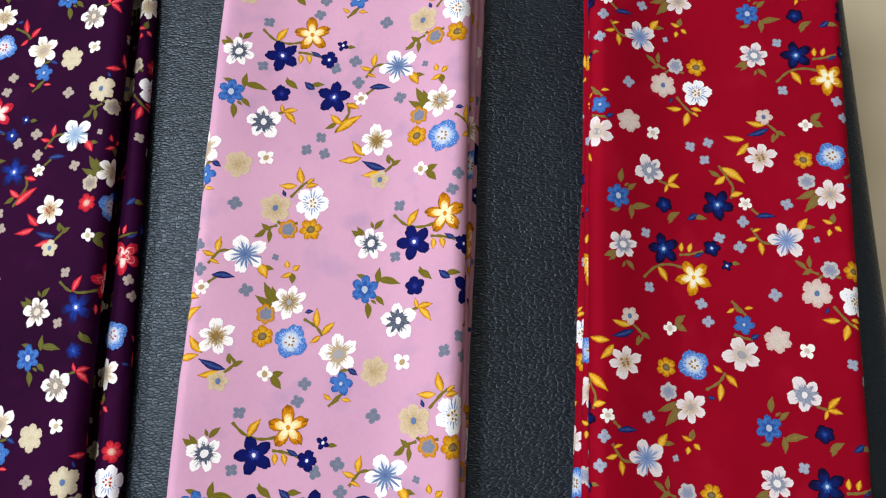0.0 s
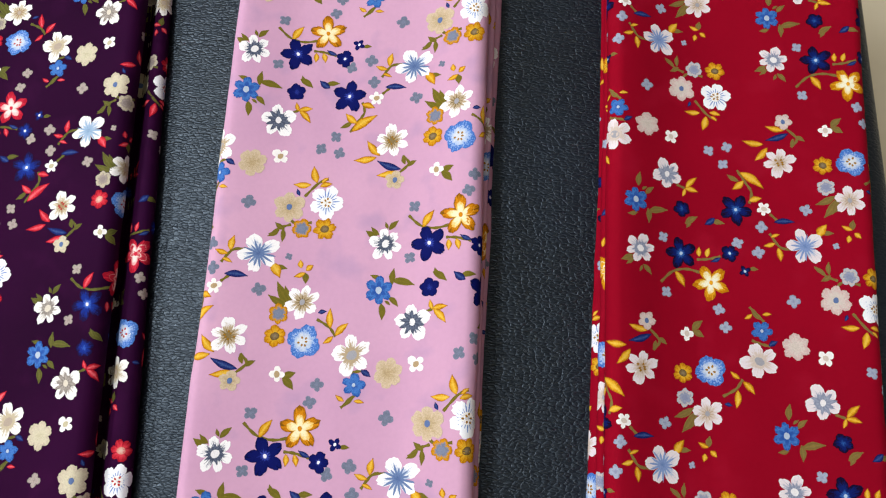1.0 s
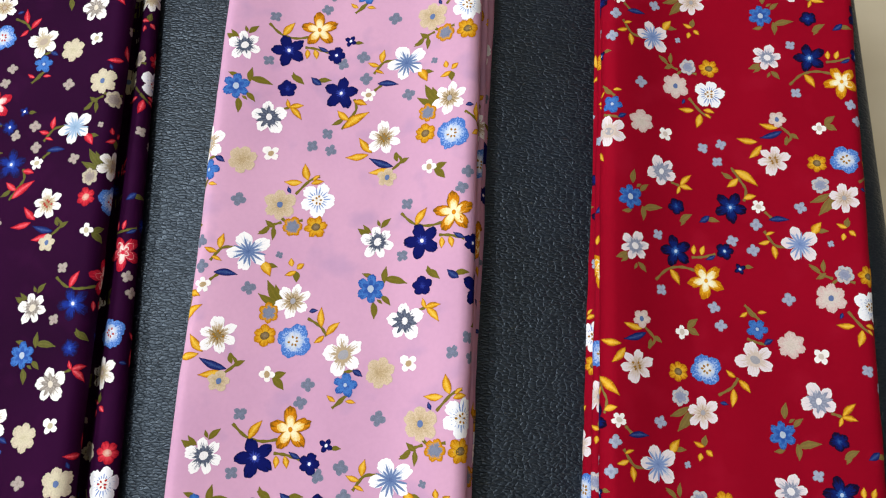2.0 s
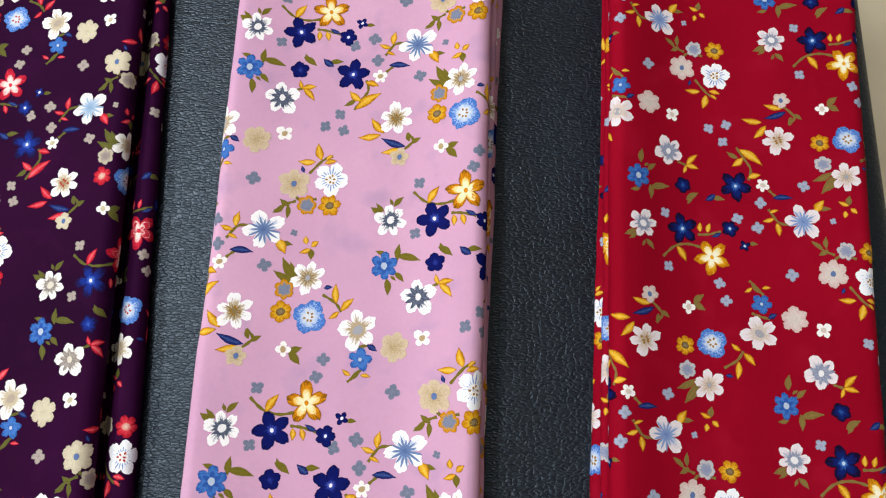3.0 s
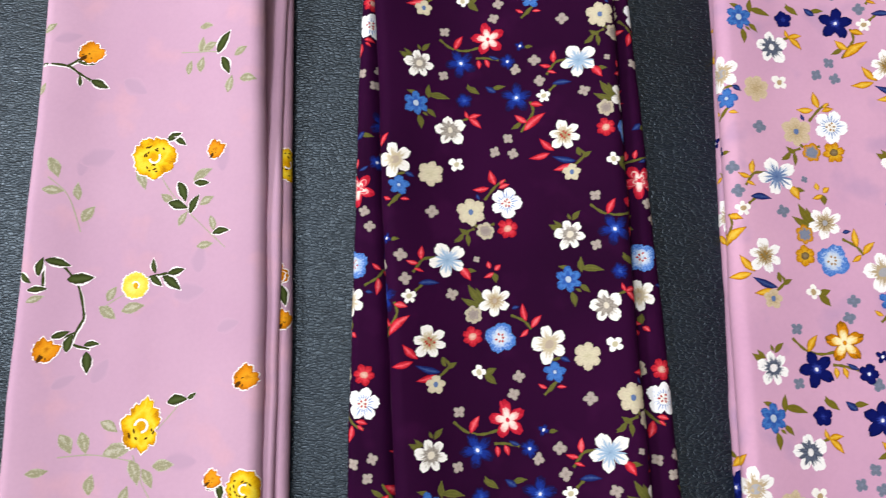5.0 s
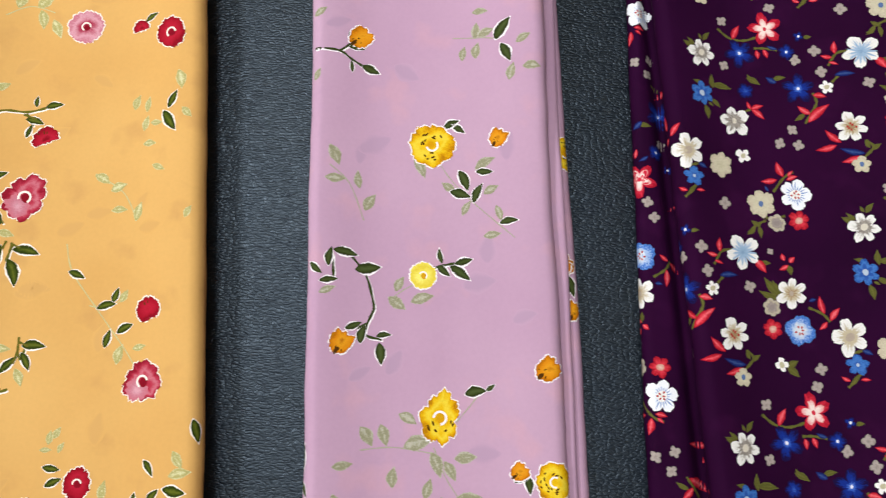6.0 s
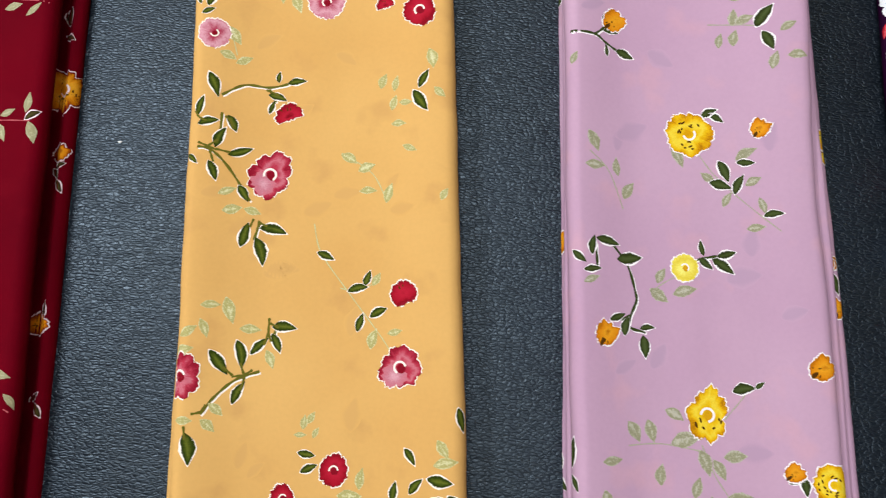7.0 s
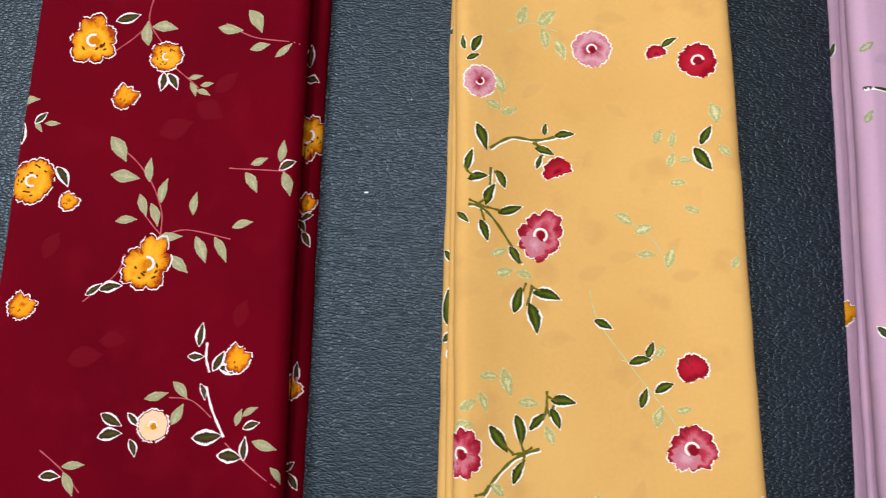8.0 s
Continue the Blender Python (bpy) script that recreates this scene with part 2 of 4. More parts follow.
def rose_inks(way):
    """The inks of the rose-spray print in one of its three colour ways."""
    bloom = {"lilac": ("f2d640", "ecc014", "d89c08"), "maroon": ("f0ac2c", "ea9818", "d07c08"), "yellow": ("c8707e", "b4344a", "941a30")}[way]
    deep = {"lilac": ("e8a020", "dc8810", "b86808"), "maroon": ("f0a018", "e88c10", "b85c08"), "yellow": ("b41c34", "a01026", "84081a")}[way]
    soft = {"lilac": ("f8f080", "f0e060", "e4cc40"), "maroon": ("f0b850", "ecc898", "eec4ac"), "yellow": ("a83850", "c47888", "d8a0ac")}[way]
    ghost, base = {"lilac": ("b898b2", "c29eb8"), "maroon": ("660115", "660014"), "yellow": ("d2a462", "d8a963")}[way]
    edge = {"lilac": "b87c08", "maroon": "983808", "yellow": "8c1428"}[way]
    heart = {"lilac": "d8a010", "maroon": "c87808", "yellow": "840c20"}[way]
    rim = {"lilac": "fff8fa", "maroon": "ffe8f0", "yellow": "fff4e8"}[way]
    dark = {"lilac": ("303818", "3c4820", "4c5830"), "maroon": ("302810", "3a3418", "4c4424"), "yellow": ("2c380a", "3c4810", "606820")}[way]
    pale = {"lilac": ("989678", "c0bcaa"), "maroon": ("9c9874", "b4b090"), "yellow": ("b2aa6c", "d8d4a4")}[way]
    n = way + "_"
    pm = print_material
    return {
        "bloom": pm(n + "bloom", [(0.0, bloom[2]), (0.3, bloom[1]), (0.55, bloom[0]), (0.75, bloom[1]), (0.92, bloom[2]), (1.0, edge)], 0.12, 0.08, 0.0, 1.5, 0.35),
        "deep": pm(n + "deep", [(0.0, deep[2]), (0.3, deep[0]), (0.75, deep[1]), (0.92, deep[2]), (1.0, edge)], 0.12, 0.08, 0.0, 1.3, 0.35),
        "soft": pm(n + "soft", [(0.0, soft[0]), (0.28, soft[0]), (0.5, soft[1]), (0.8, soft[2]), (1.0, soft[1])], 0.2, 0.12, 0.0, 1.3, 0.35),
        "ghost": pm(n + "ghost", [(0.0, ghost), (0.45, ghost), (0.9, base), (1.0, base)], 0.04, 0.1, 0.0, 0.0, 0.0),
        "heart": pm(n + "heart", [(0.0, heart), (1.0, heart)], 0.1, 0.1),
        "petal": pm(n + "petal", [(0.0, soft[2]), (0.6, soft[1]), (1.0, bloom[0])], 0.3, 0.2, 0.0, 0.6),
        "mark": pm(n + "mark", [(0.0, rim), (1.0, rim)]),
        "dot": pm(n + "dot", [(0.0, "4c2c08"), (1.0, "5c380c")]),
        "dark_leaf": pm(n + "dark_leaf", [(0.0, dark[2]), (0.3, dark[1]), (0.45, dark[0]), (0.6 if way == "maroon" else 0.65, dark[0]), (0.69 if way == "maroon" else 0.74, rim), (1.0, rim)], 0.2, 0.08, 0.0, 0.6, 0.3),
        "pale_leaf": pm(n + "pale_leaf", [(0.0, pale[1]), (0.3, pale[0]), (0.75, pale[0]), (1.0, pale[1])], 0.7, 0.4, 0.0, 1.6),
        "dark_stem": pm(n + "dark_stem", [(0.0, dark[2] if way == "yellow" else dark[1]), (1.0, "6c5a20" if way == "yellow" else dark[0])], 0.4, 0.3),
        "pale_stem": pm(n + "pale_stem", [(0.0, pale[1] if way != "maroon" else "c06068"), (1.0, pale[0] if way != "maroon" else "a84850")]),
    }


# ---- helpers for building ----
def mesh_of(name, verts, faces, mats, slots=None, uvs=None, smooth=True):
    me = bpy.data.meshes.new(name)
    me.from_pydata(verts, [], faces)
    for m in mats:
        me.materials.append(m)
    if slots:
        me.polygons.foreach_set("material_index", slots)
    if uvs:
        layer = me.uv_layers.new(name="UVMap")
        idx = [0] * len(me.loops)
        me.loops.foreach_get("vertex_index", idx)
        layer.data.foreach_set("uv", [c for i in idx for c in uvs[i]])
    me.polygons.foreach_set("use_smooth", [smooth] * len(faces))
    me.update()
    return me


def part(name, me, parent, label=""):
    ob = new(name, me)
    ob.parent = parent
    return tagged(ob, label)


def box(name, lo, hi, mat, bevel=0.0, segments=3):
    bm = bmesh.new()
    bmesh.ops.create_cube(bm, size=1)
    for v in bm.verts:
        v.co = [lo[i] + (v.co[i] + 0.5) * (hi[i] - lo[i]) for i in range(3)]
    if bevel:
        bmesh.ops.bevel(bm, geom=bm.edges[:], offset=bevel, segments=segments, affect="EDGES", profile=0.6)
    me = bpy.data.meshes.new(name)
    bm.to_mesh(me)
    bm.free()
    me.materials.append(mat)
    if bevel:
        me.polygons.foreach_set("use_smooth", [True] * len(me.polygons))
    return me


# ---- room ----
SEAT = 0.434
X0, X1, Y0, Y1, HIGH = -3.2, 2.2, -2.2, 2.6, 2.8
tagged(new("floor", box("floor", (X0, Y0, -0.06), (X1, Y1, 0), FLOOR_TILE)), "cream glazed tile floor of the shop", "floor", kind="structure")
# Ceiling and walls are unseen, added to close the room and shape bounce.
tagged(new("ceiling", box("ceiling", (X0, Y0, HIGH), (X1, Y1, HIGH + 0.1), WALL_PAINT)), "plain grey-beige painted ceiling", "ceiling", kind="structure")
for nm, lo, hi in (("wall_west", (X0 - 0.1, Y0, 0), (X0, Y1, HIGH)), ("wall_east", (X1, Y0, 0), (X1 + 0.1, Y1, HIGH)),
                   ("wall_south", (X0 - 0.1, Y0 - 0.1, 0), (X1 + 0.1, Y0, HIGH)), ("wall_north", (X0 - 0.1, Y1, 0), (X1 + 0.1, Y1 + 0.1, HIGH))):
    tagged(new(nm, box(nm, lo, hi, WALL_PAINT)), "plain grey-beige painted wall", "wall", kind="structure")
# Housings made up for the added lamps above, all out of view.
for lx, ly, lw, ld, _, _ in LAMPS:
    lamp = new("ceiling_light")
    lamp.location = (lx, ly, HIGH)
    tagged(lamp, "white rectangular ceiling light panel", "ceiling light", "ceiling lights")
    part("housing", box("housing", (-lw / 2 - 0.03, -ld / 2 - 0.03, -0.12), (lw / 2 + 0.03, ld / 2 + 0.03, -0.002), PANEL, 0.01), lamp)

# ---- bench ----
END = 0.476
BX0, BY0, BY1 = -1.75, -0.36, 0.64
bench = tagged(new("leather_bench"), "black grained leather bench with a flat padded top", "bench")
bench.location = (0, 0, 0)


def cushion():
    """The padded top: a fine flat sheet that rounds down at its rim."""
    r = 0.018
    bm = bmesh.new()
    bmesh.ops.create_cube(bm, size=1)
    lo, hi = (BX0, BY0, SEAT - 0.11), (END, BY1, SEAT)
    for v in bm.verts:
        v.co = [lo[i] + (v.co[i] + 0.5) * (hi[i] - lo[i]) for i in range(3)]
    bmesh.ops.bevel(bm, geom=bm.edges[:], offset=r, segments=6, affect="EDGES", profile=0.5)
    me = bpy.data.meshes.new("padded_top")
    bm.to_mesh(me)
    bm.free()
    me.materials.append(LEATHER)
    me.polygons.foreach_set("use_smooth", [True] * len(me.polygons))
    return me


part("padded_top", cushion(), bench)
part("base", box("base", (BX0 + 0.03, BY0 + 0.03, 0.1), (END - 0.03, BY1 - 0.03, SEAT - 0.108), LEATHER, 0.008), bench)
for x in (BX0 + 0.12, END - 0.12):
    for y in (BY0 + 0.12, BY1 - 0.12):
        part("leg", box("leg", (x - 0.03, y - 0.03, 0), (x + 0.03, y + 0.03, 0.102), DARK_WOOD, 0.004), bench)


# ---- folded cloth ----
FRONT, BACK = -0.29, 0.54


class Layer:
    """A folded layer of cloth: flat in the middle, swelling towards its folds (by swell, left and right) and rolled down at both long edges, x = a + b * y."""

    def __init__(self, left, right, top, r, seed, swell=(0.0, 0.0), crumple=0.3, above=None, hump=0.0):
        self.hump = hump
        self.left, self.right, self.top, self.r, self.seed, self.swell, self.crumple, self.above = left, right, top, r, seed, swell, crumple, above

    def edge(self, side, y):
        a, b = self.left if side < 0 else self.right
        wob = 0.0014 * noise.noise((y * 9, side * 3.1 + self.seed, 0.5)) + 0.0006 * noise.noise((y * 40, side * 5.3 + self.seed, 1.5))
        return a + b * y + wob

    def rise(self, x, y):
        near = max(0.0, x - self.left[0] - self.left[1] * y), max(0.0, self.right[0] + self.right[1] * y - x)
        roll = sum(h * math.exp(-(d / 0.042) ** 2) for h, d in zip(self.swell, near))
        if self.hump:
            up = min(1.0, max(0.0, (y - 0.12) / 0.2))
            roll += self.hump * up * up * (3 - 2 * up) * math.exp(-(near[1] / 0.055) ** 2)
        if self.above:
            a, b = self.above
            dip = max(math.exp(-((x - (a[0] + a[1] * y + 0.004)) / 0.008) ** 2), math.exp(-((x - (b[0] + b[1] * y - 0.004)) / 0.008) ** 2))
            roll -= 0.012 * dip
        return roll + self.crumple * (0.0016 * noise.noise((x * 17, y * 3, self.seed)) + 0.0005 * noise.noise((x * 40, y * 12, self.seed + 4)))

    def at(self, x, y, lift=0.0):
        r = self.r
        lo, hi = self.edge(-1, y) + r, self.edge(1, y) - r
        xc = min(max(x, lo), hi)
        ang = max(-2.7, min(2.7, (x - xc) / r))
        rr = r + lift
        return (xc + rr * math.sin(ang), y, self.top + self.rise(xc, y) - r + rr * math.cos(ang))

    def sheet(self, name, mat):
        rows, flat, arc = 150, 90, 14
        verts, faces = [], []
        count = 0
        for j in range(rows + 1):
            y = FRONT + (BACK - FRONT) * j / rows
            lo, hi = self.edge(-1, y) + self.r, self.edge(1, y) - self.r
            xs = [lo - 2.7 * self.r * (arc - k) / arc for k in range(arc)] + [lo + (hi - lo) * k / flat for k in range(flat + 1)] + [hi + 2.7 * self.r * (k + 1) / arc for k in range(arc)]
            count = len(xs)
            verts += [self.at(x, y) for x in xs]
        for j in range(rows):
            for i in range(count):
                k = (i + 1) % count
                faces.append((j * count + i, j * count + k, (j + 1) * count + k, (j + 1) * count + i))
        faces.append(tuple(range(count))[::-1])
        faces.append(tuple(rows * count + i for i in range(count)))
        return mesh_of(name, verts, faces, [mat])


def jag(x, y, a, fuzz):
    """How a printed edge wanders in and out at the angle a."""
    return 1 + 0.09 * noise.noise((x * 500 + 3 * math.cos(a) * 2.6, y * 500 + 3 * math.sin(a) * 2.6, 0.3)) + fuzz * noise.noise((x * 300 + 17 * math.cos(a), y * 300 + 17 * math.sin(a), 2.3))


def rim_strip(layer, x, y, rot, outline, inner, width, lift, aspect, own):
    """A thin broken brush line that follows a motif's outline."""
    n, c, s = 108, math.cos(rot), math.sin(rot)
    verts, uvs, faces = [], [], []
    gaps = [(own.uniform(0, 6.28), own.uniform(0.06, 0.16)) for _ in range(3)]
    for i in range(n + 1):
        a = 2 * math.pi * i / n
        edge = outline(a % (2 * math.pi)) * jag(x, y, a, 0.07) * inner
        for r in (edge, edge + width * (0.75 + 0.5 * noise.noise((x * 700, y * 700, i * 0.35)))):
            px, py = r * math.cos(a) * aspect, r * math.sin(a)
            verts.append(layer.at(x + c * px - s * py, y + s * px + c * py, lift))
            uvs.append((0.5, i * 0.1))
    for i in range(n):
        if not any(abs(2 * math.pi * i / n - g) < w for g, w in gaps):
            faces.append((2 * i, 2 * i + 1, 2 * i + 3, 2 * i + 2))
    return verts, uvs, faces


def polar(layer, x, y, rot, outline, n, rings, petals, lift, aspect=1.0, fuzz=0.07):
    """Rings of points of a motif that follows the cloth; outline(angle) is its radius."""
    verts, uvs, faces = [], [], []
    c, s = math.cos(rot), math.sin(rot)
    for k in range(rings + 1):
        for i in range(n + 1):
            a = 2 * math.pi * i / n
            r = outline(a % (2 * math.pi)) * max(k, 0.02) / rings
            r *= jag(x, y, a, fuzz)
            px, py = r * math.cos(a) * aspect, r * math.sin(a)
            verts.append(layer.at(x + c * px - s * py, y + s * px + c * py, lift))
            uvs.append((k / rings, petals * i / n))
    for i in range(n):
        for k in range(rings):
            a = k * (n + 1) + i
            faces.append((a, a + n + 1, a + n + 2, a + 1))
    return verts, uvs, faces


def petal_outline(R, petals, notch, power, rnd):
    stretch = [rnd.uniform(0.84, 1.1) for _ in range(petals)]
    lean = [rnd.uniform(0, 6.28) for _ in range(2)]
    def f(a):
        a = a + 0.1 * math.sin(a + lean[0]) + 0.07 * math.sin(2 * a + lean[1])
        p = a * petals / (2 * math.pi)
        i = int(p + 0.5) % petals
        c = abs(math.cos(math.pi * p))
        return R * (notch + (1 - notch) * stretch[i] * c ** power)
    return f


def pointed_outline(R, petals, notch, rnd):
    stretch = [rnd.uniform(0.9, 1.08) for _ in range(petals)]
    def f(a):
        p = a * petals / (2 * math.pi)
        i = int(p + 0.5) % petals
        d = abs(p - round(p)) * 2
        return R * (notch + (1 - notch) * stretch[i] * (1 - d ** 1.5) ** 0.95)
    return f


def ragged_outline(R, rnd, rough=0.1, lobes=9):
    ph = [rnd.uniform(0, 6.3) for _ in range(4)]
    def f(a):
        scallop = abs(math.sin(lobes / 2 * (a + 0.12 * math.sin(2 * a + ph[0])) + ph[1])) ** 0.55
        return R * (1.02 + rough * 0.5 * math.sin(2 * a + ph[2]) + rough * 0.5 * math.sin(3 * a + ph[3]) - rough * 1.8 * (1 - scallop))
    return f


def leaf_mesh(layer, x, y, deg, length, mat, lift, width=0.4, bend=0.0, side=0, tip=0):
    n, w = 10, 4
    c, s = math.cos(radians(deg)), math.sin(radians(deg))
    verts, uvs, faces = [], [], []
    for i in range(n + 1):
        t = i / n
        half = length * width * 0.5 * math.sin(math.pi * t ** 0.85) ** 1.05 * (1 + 0.13 * noise.noise((x * 900, y * 900, i * 0.9))) if 0 < t < 1 else 0.0003
        for k in range(-w, w + 1):
            u = k / w
            px, py = length * (t - 0.5), half * u + bend * length * math.sin(math.pi * t)
            verts.append(layer.at(x + c * px - s * py, y + s * px + c * py, lift))
            rim = 1.0 if not side else 0.945 + 0.055 * side * u
            if tip:
                from_base = t if tip > 0 else 1 - t
                rim *= 0.72 + 0.28 * min(1.0, from_base * 2.6)
            uvs.append((max(abs(u), abs(2 * t - 1) ** 3) * rim, t * 2))
    m = 2 * w + 1
    for i in range(n):
        for k in range(2 * w):
            a = i * m + k
            faces.append((a, a + m, a + m + 1, a + 1))
    return mesh_of("leaf_print", verts, faces, [mat], None, uvs)


def stem_mesh(layer, points, width, mat, lift):
    pts = []
    for i in range(len(points) - 1):
        p0, p1, p2, p3 = (points[max(0, min(len(points) - 1, i + k))] for k in (-1, 0, 1, 2))
        for q in range(6):
            t = q / 6
            pts.append(tuple(0.5 * (2 * p1[d] + (p2[d] - p0[d]) * t + (2 * p0[d] - 5 * p1[d] + 4 * p2[d] - p3[d]) * t * t + (3 * p1[d] - p0[d] - 3 * p2[d] + p3[d]) * t ** 3) for d in (0, 1)))
    pts.append(points[-1])
    verts, uvs, faces = [], [], []
    for i, p in enumerate(pts):
        a, b = pts[max(0, i - 1)], pts[min(len(pts) - 1, i + 1)]
        dx, dy = b[0] - a[0], b[1] - a[1]
        L = math.hypot(dx, dy) or 1
        w = width * (0.5 + 0.12 * math.sin(i * 1.7))
        for u in (-1, 0, 1):
            verts.append(layer.at(p[0] - dy / L * w * u, p[1] + dx / L * w * u, lift))
            uvs.append((abs(u), i * 0.3))
    for i in range(len(pts) - 1):
        for k in (0, 1):
            a = i * 3 + k
            faces.append((a, a + 3, a + 4, a + 1))
    return mesh_of("stem_print", verts, faces, [mat], None, uvs)


# ---- the small-flower print ----
# rows: u, v, radius of each small cross
DITSY_GREY = [(-0.0126, 0.03, 0.005), (-0.0149, -0.0104, 0.0049), (0.0452, -0.0118, 0.0053), (0.0616, -0.0056, 0.0057), (0.0647, -0.0251, 0.0057), (0.1001, -0.0405, 0.0053), (0.1208, -0.0141, 0.003), (0.0357, -0.0725, 0.0051), (0.0244, -0.0831, 0.0051), (0.0392, -0.0867, 0.0051), (0.087, 0.0287, 0.0059), (0.1487, -0.111, 0.0052), (0.144, -0.1238, 0.0052)]
# rows: u, v, radius, petals, angle of one petal, notch, roundness (0: pointed), ring of strokes, hub
WHITES = {
    "white_grey": [(-0.0345, 0.001, 0.0138, 6, 45, 0.33, 0.5, "spikes", 0.2), (-0.0113, -0.0599, 0.0144, 5, 95, 0.36, 0.5, "broad", 0.16)],
    "cream": [(0.0815, -0.0769, 0.0138, 6, 100, 0.33, 0.48, "spikes", 0), (0.1335, -0.0495, 0.0136, 6, 80, 0.34, 0.48, "spikes", 0.14), (0.0582, -0.2473, 0.0156, 5, 30, 0.32, 0.5, "spikes", 0.22)],
    "white_blue": [(0.0979, -0.0124, 0.0161, 5, 39, 0.24, 0.5, "long", 0)],
    "striped": [(0.0314, -0.1281, 0.0138, 5, 62, 0.55, 0.45, "hatch", 0)],
    "small_white": [(0.0674, -0.0393, 0.0061, 5, 20, 0.36, 0.55, "", 0.34), (0.1072, -0.2533, 0.0070, 4, 50, 0.34, 0.55, "", 0.3), (0.1185, -0.1041, 0.0062, 4, 90, 0.36, 0.55, "", 0.34)],
}
COLOURS = {
    "navy": [(0, 0, 0.0146, 5, 110, 0.5, 0, "glow", 0.09), (0.0449, -0.0373, 0.0146, 5, 82, 0.52, 0, "glow", 0.08), (0.0391, -0.0034, 0.0077, 5, 70, 0.66, 0.6, "glow", 0.14), (0.0011, -0.0343, 0.0076, 5, 95, 0.72, 0.6, "", 0), (0.0505, 0.0093, 0.0053, 4, 60, 0.45, 0, "", 0.2)],
    "star": [(0.0238, 0.0198, 0.0161, 5, 95, 0.42, 0, "star", 0.1)],
    "blue": [(-0.0384, -0.0354, 0.0108, 6, 88, 0.55, 0.6, "star", 0.22), (0.0609, -0.2691, 0.009, 5, 80, 0.5, 0.6, "", 0.14)],
    "orange": [(0.1148, -0.0759, 0.0086, 6, 30, 0.68, 0.6, "", 0.34), (0.0314, -0.15, 0.009, 6, 10, 0.66, 0.6, "", 0.32)],
    "pansy": [(0.1365, -0.0794, 0.0132, 4, 62, 0.66, 0.45, "pale", 0)],
    "beige": [(0.086, -0.2598, 0.0115, 6, 20, 0.68, 0.6, "", 0), (0.0025, -0.1325, 0.0126, 6, 90, 0.68, 0.6, "", 0.17), (0.0853, -0.1097, 0.0079, 5, 80, 0.62, 0.6, "", 0.24)],
    "rimmed": [(0.1163, -0.0588, 0.0077, 6, 30, 0.72, 0.6, "", 0.3), (0.0134, -0.15, 0.008, 6, 10, 0.72, 0.6, "", 0.3)],
}
# rows: u, v, angle, length, width over length
OLIVE_LEAF_A = [(0.0574, 0.0073, 0, 0.007, 0.6), (-0.0456, 0.0088, 151, 0.0103, 0.6), (-0.0431, 0.0113, 135, 0.0085, 0.5), (-0.0286, 0.0158, 45, 0.0099, 0.55), (-0.0341, 0.0158, 112, 0.0054, 0.6), (-0.0411, -0.0247, 166, 0.0082, 0.55), (-0.0276, -0.0247, 85, 0.012, 0.5), (-0.0196, -0.0297, -13, 0.0175, 0.42), (-0.0356, -0.0517, -85, 0.012, 0.55), (-0.0266, -0.0442, -45, 0.0099, 0.55), (-0.0311, -0.0452, -37, 0.005, 0.6), (0.0089, -0.0262, -35, 0.0122, 0.55), (0.0064, -0.0232, 113, 0.0076, 0.6), (0.0304, -0.0262, 5, 0.011, 0.5)]
OLIVE_LEAF_B = [(0.0434, -0.0622, -151, 0.0103, 0.5), (0.1154, -0.0232, -6, 0.0091, 0.55), (0.1344, -0.0307, -83, 0.0081, 0.8), (0.1154, -0.0487, 152, 0.017, 0.42), (0.1189, -0.0427, 122, 0.0189, 0.45), (0.1224, -0.0437, 113, 0.013, 0.5), (0.0984, -0.0967, 30, 0.0081, 0.6), (0.0919, -0.0932, 106, 0.0073, 0.6), (0.1274, -0.1047, 24, 0.0098, 0.7), (0.1269, -0.1107, -45, 0.0113, 0.65), (-0.0036, -0.1482, 144, 0.0086, 0.6), (-0.0011, -0.1557, -90, 0.01, 0.5), (-0.0081, -0.1542, -148, 0.0094, 0.5), (0.0569, -0.2807, -135, 0.0113, 0.4)]
GOLD_LEAF_A = [(-0.0011, 0.0193, 56, 0.0144, 0.55), (0.0149, -0.0027, -90, 0.008, 0.7), (0.0219, -0.0027, -76, 0.0082, 0.7), (0.0029, -0.0472, 106, 0.0073, 0.6), (0.0094, -0.0497, 10, 0.0112, 0.55), (0.0094, -0.0557, -48, 0.0135, 0.5), (0.0609, -0.0462, -17, 0.0104, 0.65), (0.0474, -0.0567, 138, 0.012, 0.6), (0.0584, -0.0612, 34, 0.023, 0.42), (0.0779, -0.0052, 80, 0.0112, 0.6), (0.0704, -0.0122, 162, 0.0095, 0.55), (0.0754, -0.0192, -23, 0.0076, 0.5), (0.1114, -0.0252, -58, 0.013, 0.7), (0.1299, -0.0282, -159, 0.0085, 0.6)]
GOLD_LEAF_B = [(0.1304, -0.0197, 99, 0.0061, 0.9), (0.1374, -0.0227, 39, 0.0064, 0.9), (0.0669, -0.0827, 130, 0.0156, 0.5), (0.0604, -0.0917, -173, 0.0171, 0.42), (0.0784, -0.1042, -169, 0.0153, 0.45), (0.0214, -0.1052, 103, 0.0133, 0.6), (0.0114, -0.1137, 180, 0.013, 0.5), (0.0304, -0.1137, 13, 0.0092, 0.6), (0.0294, -0.1097, 39, 0.0064, 0.6), (0.0404, -0.2197, 94, 0.014, 0.5), (0.0494, -0.2282, 45, 0.0127, 0.55), (0.0394, -0.2362, -144, 0.0086, 0.6), (0.0654, -0.2812, -8, 0.0071, 0.55), (0.0509, -0.2787, 146, 0.0072, 0.6)]
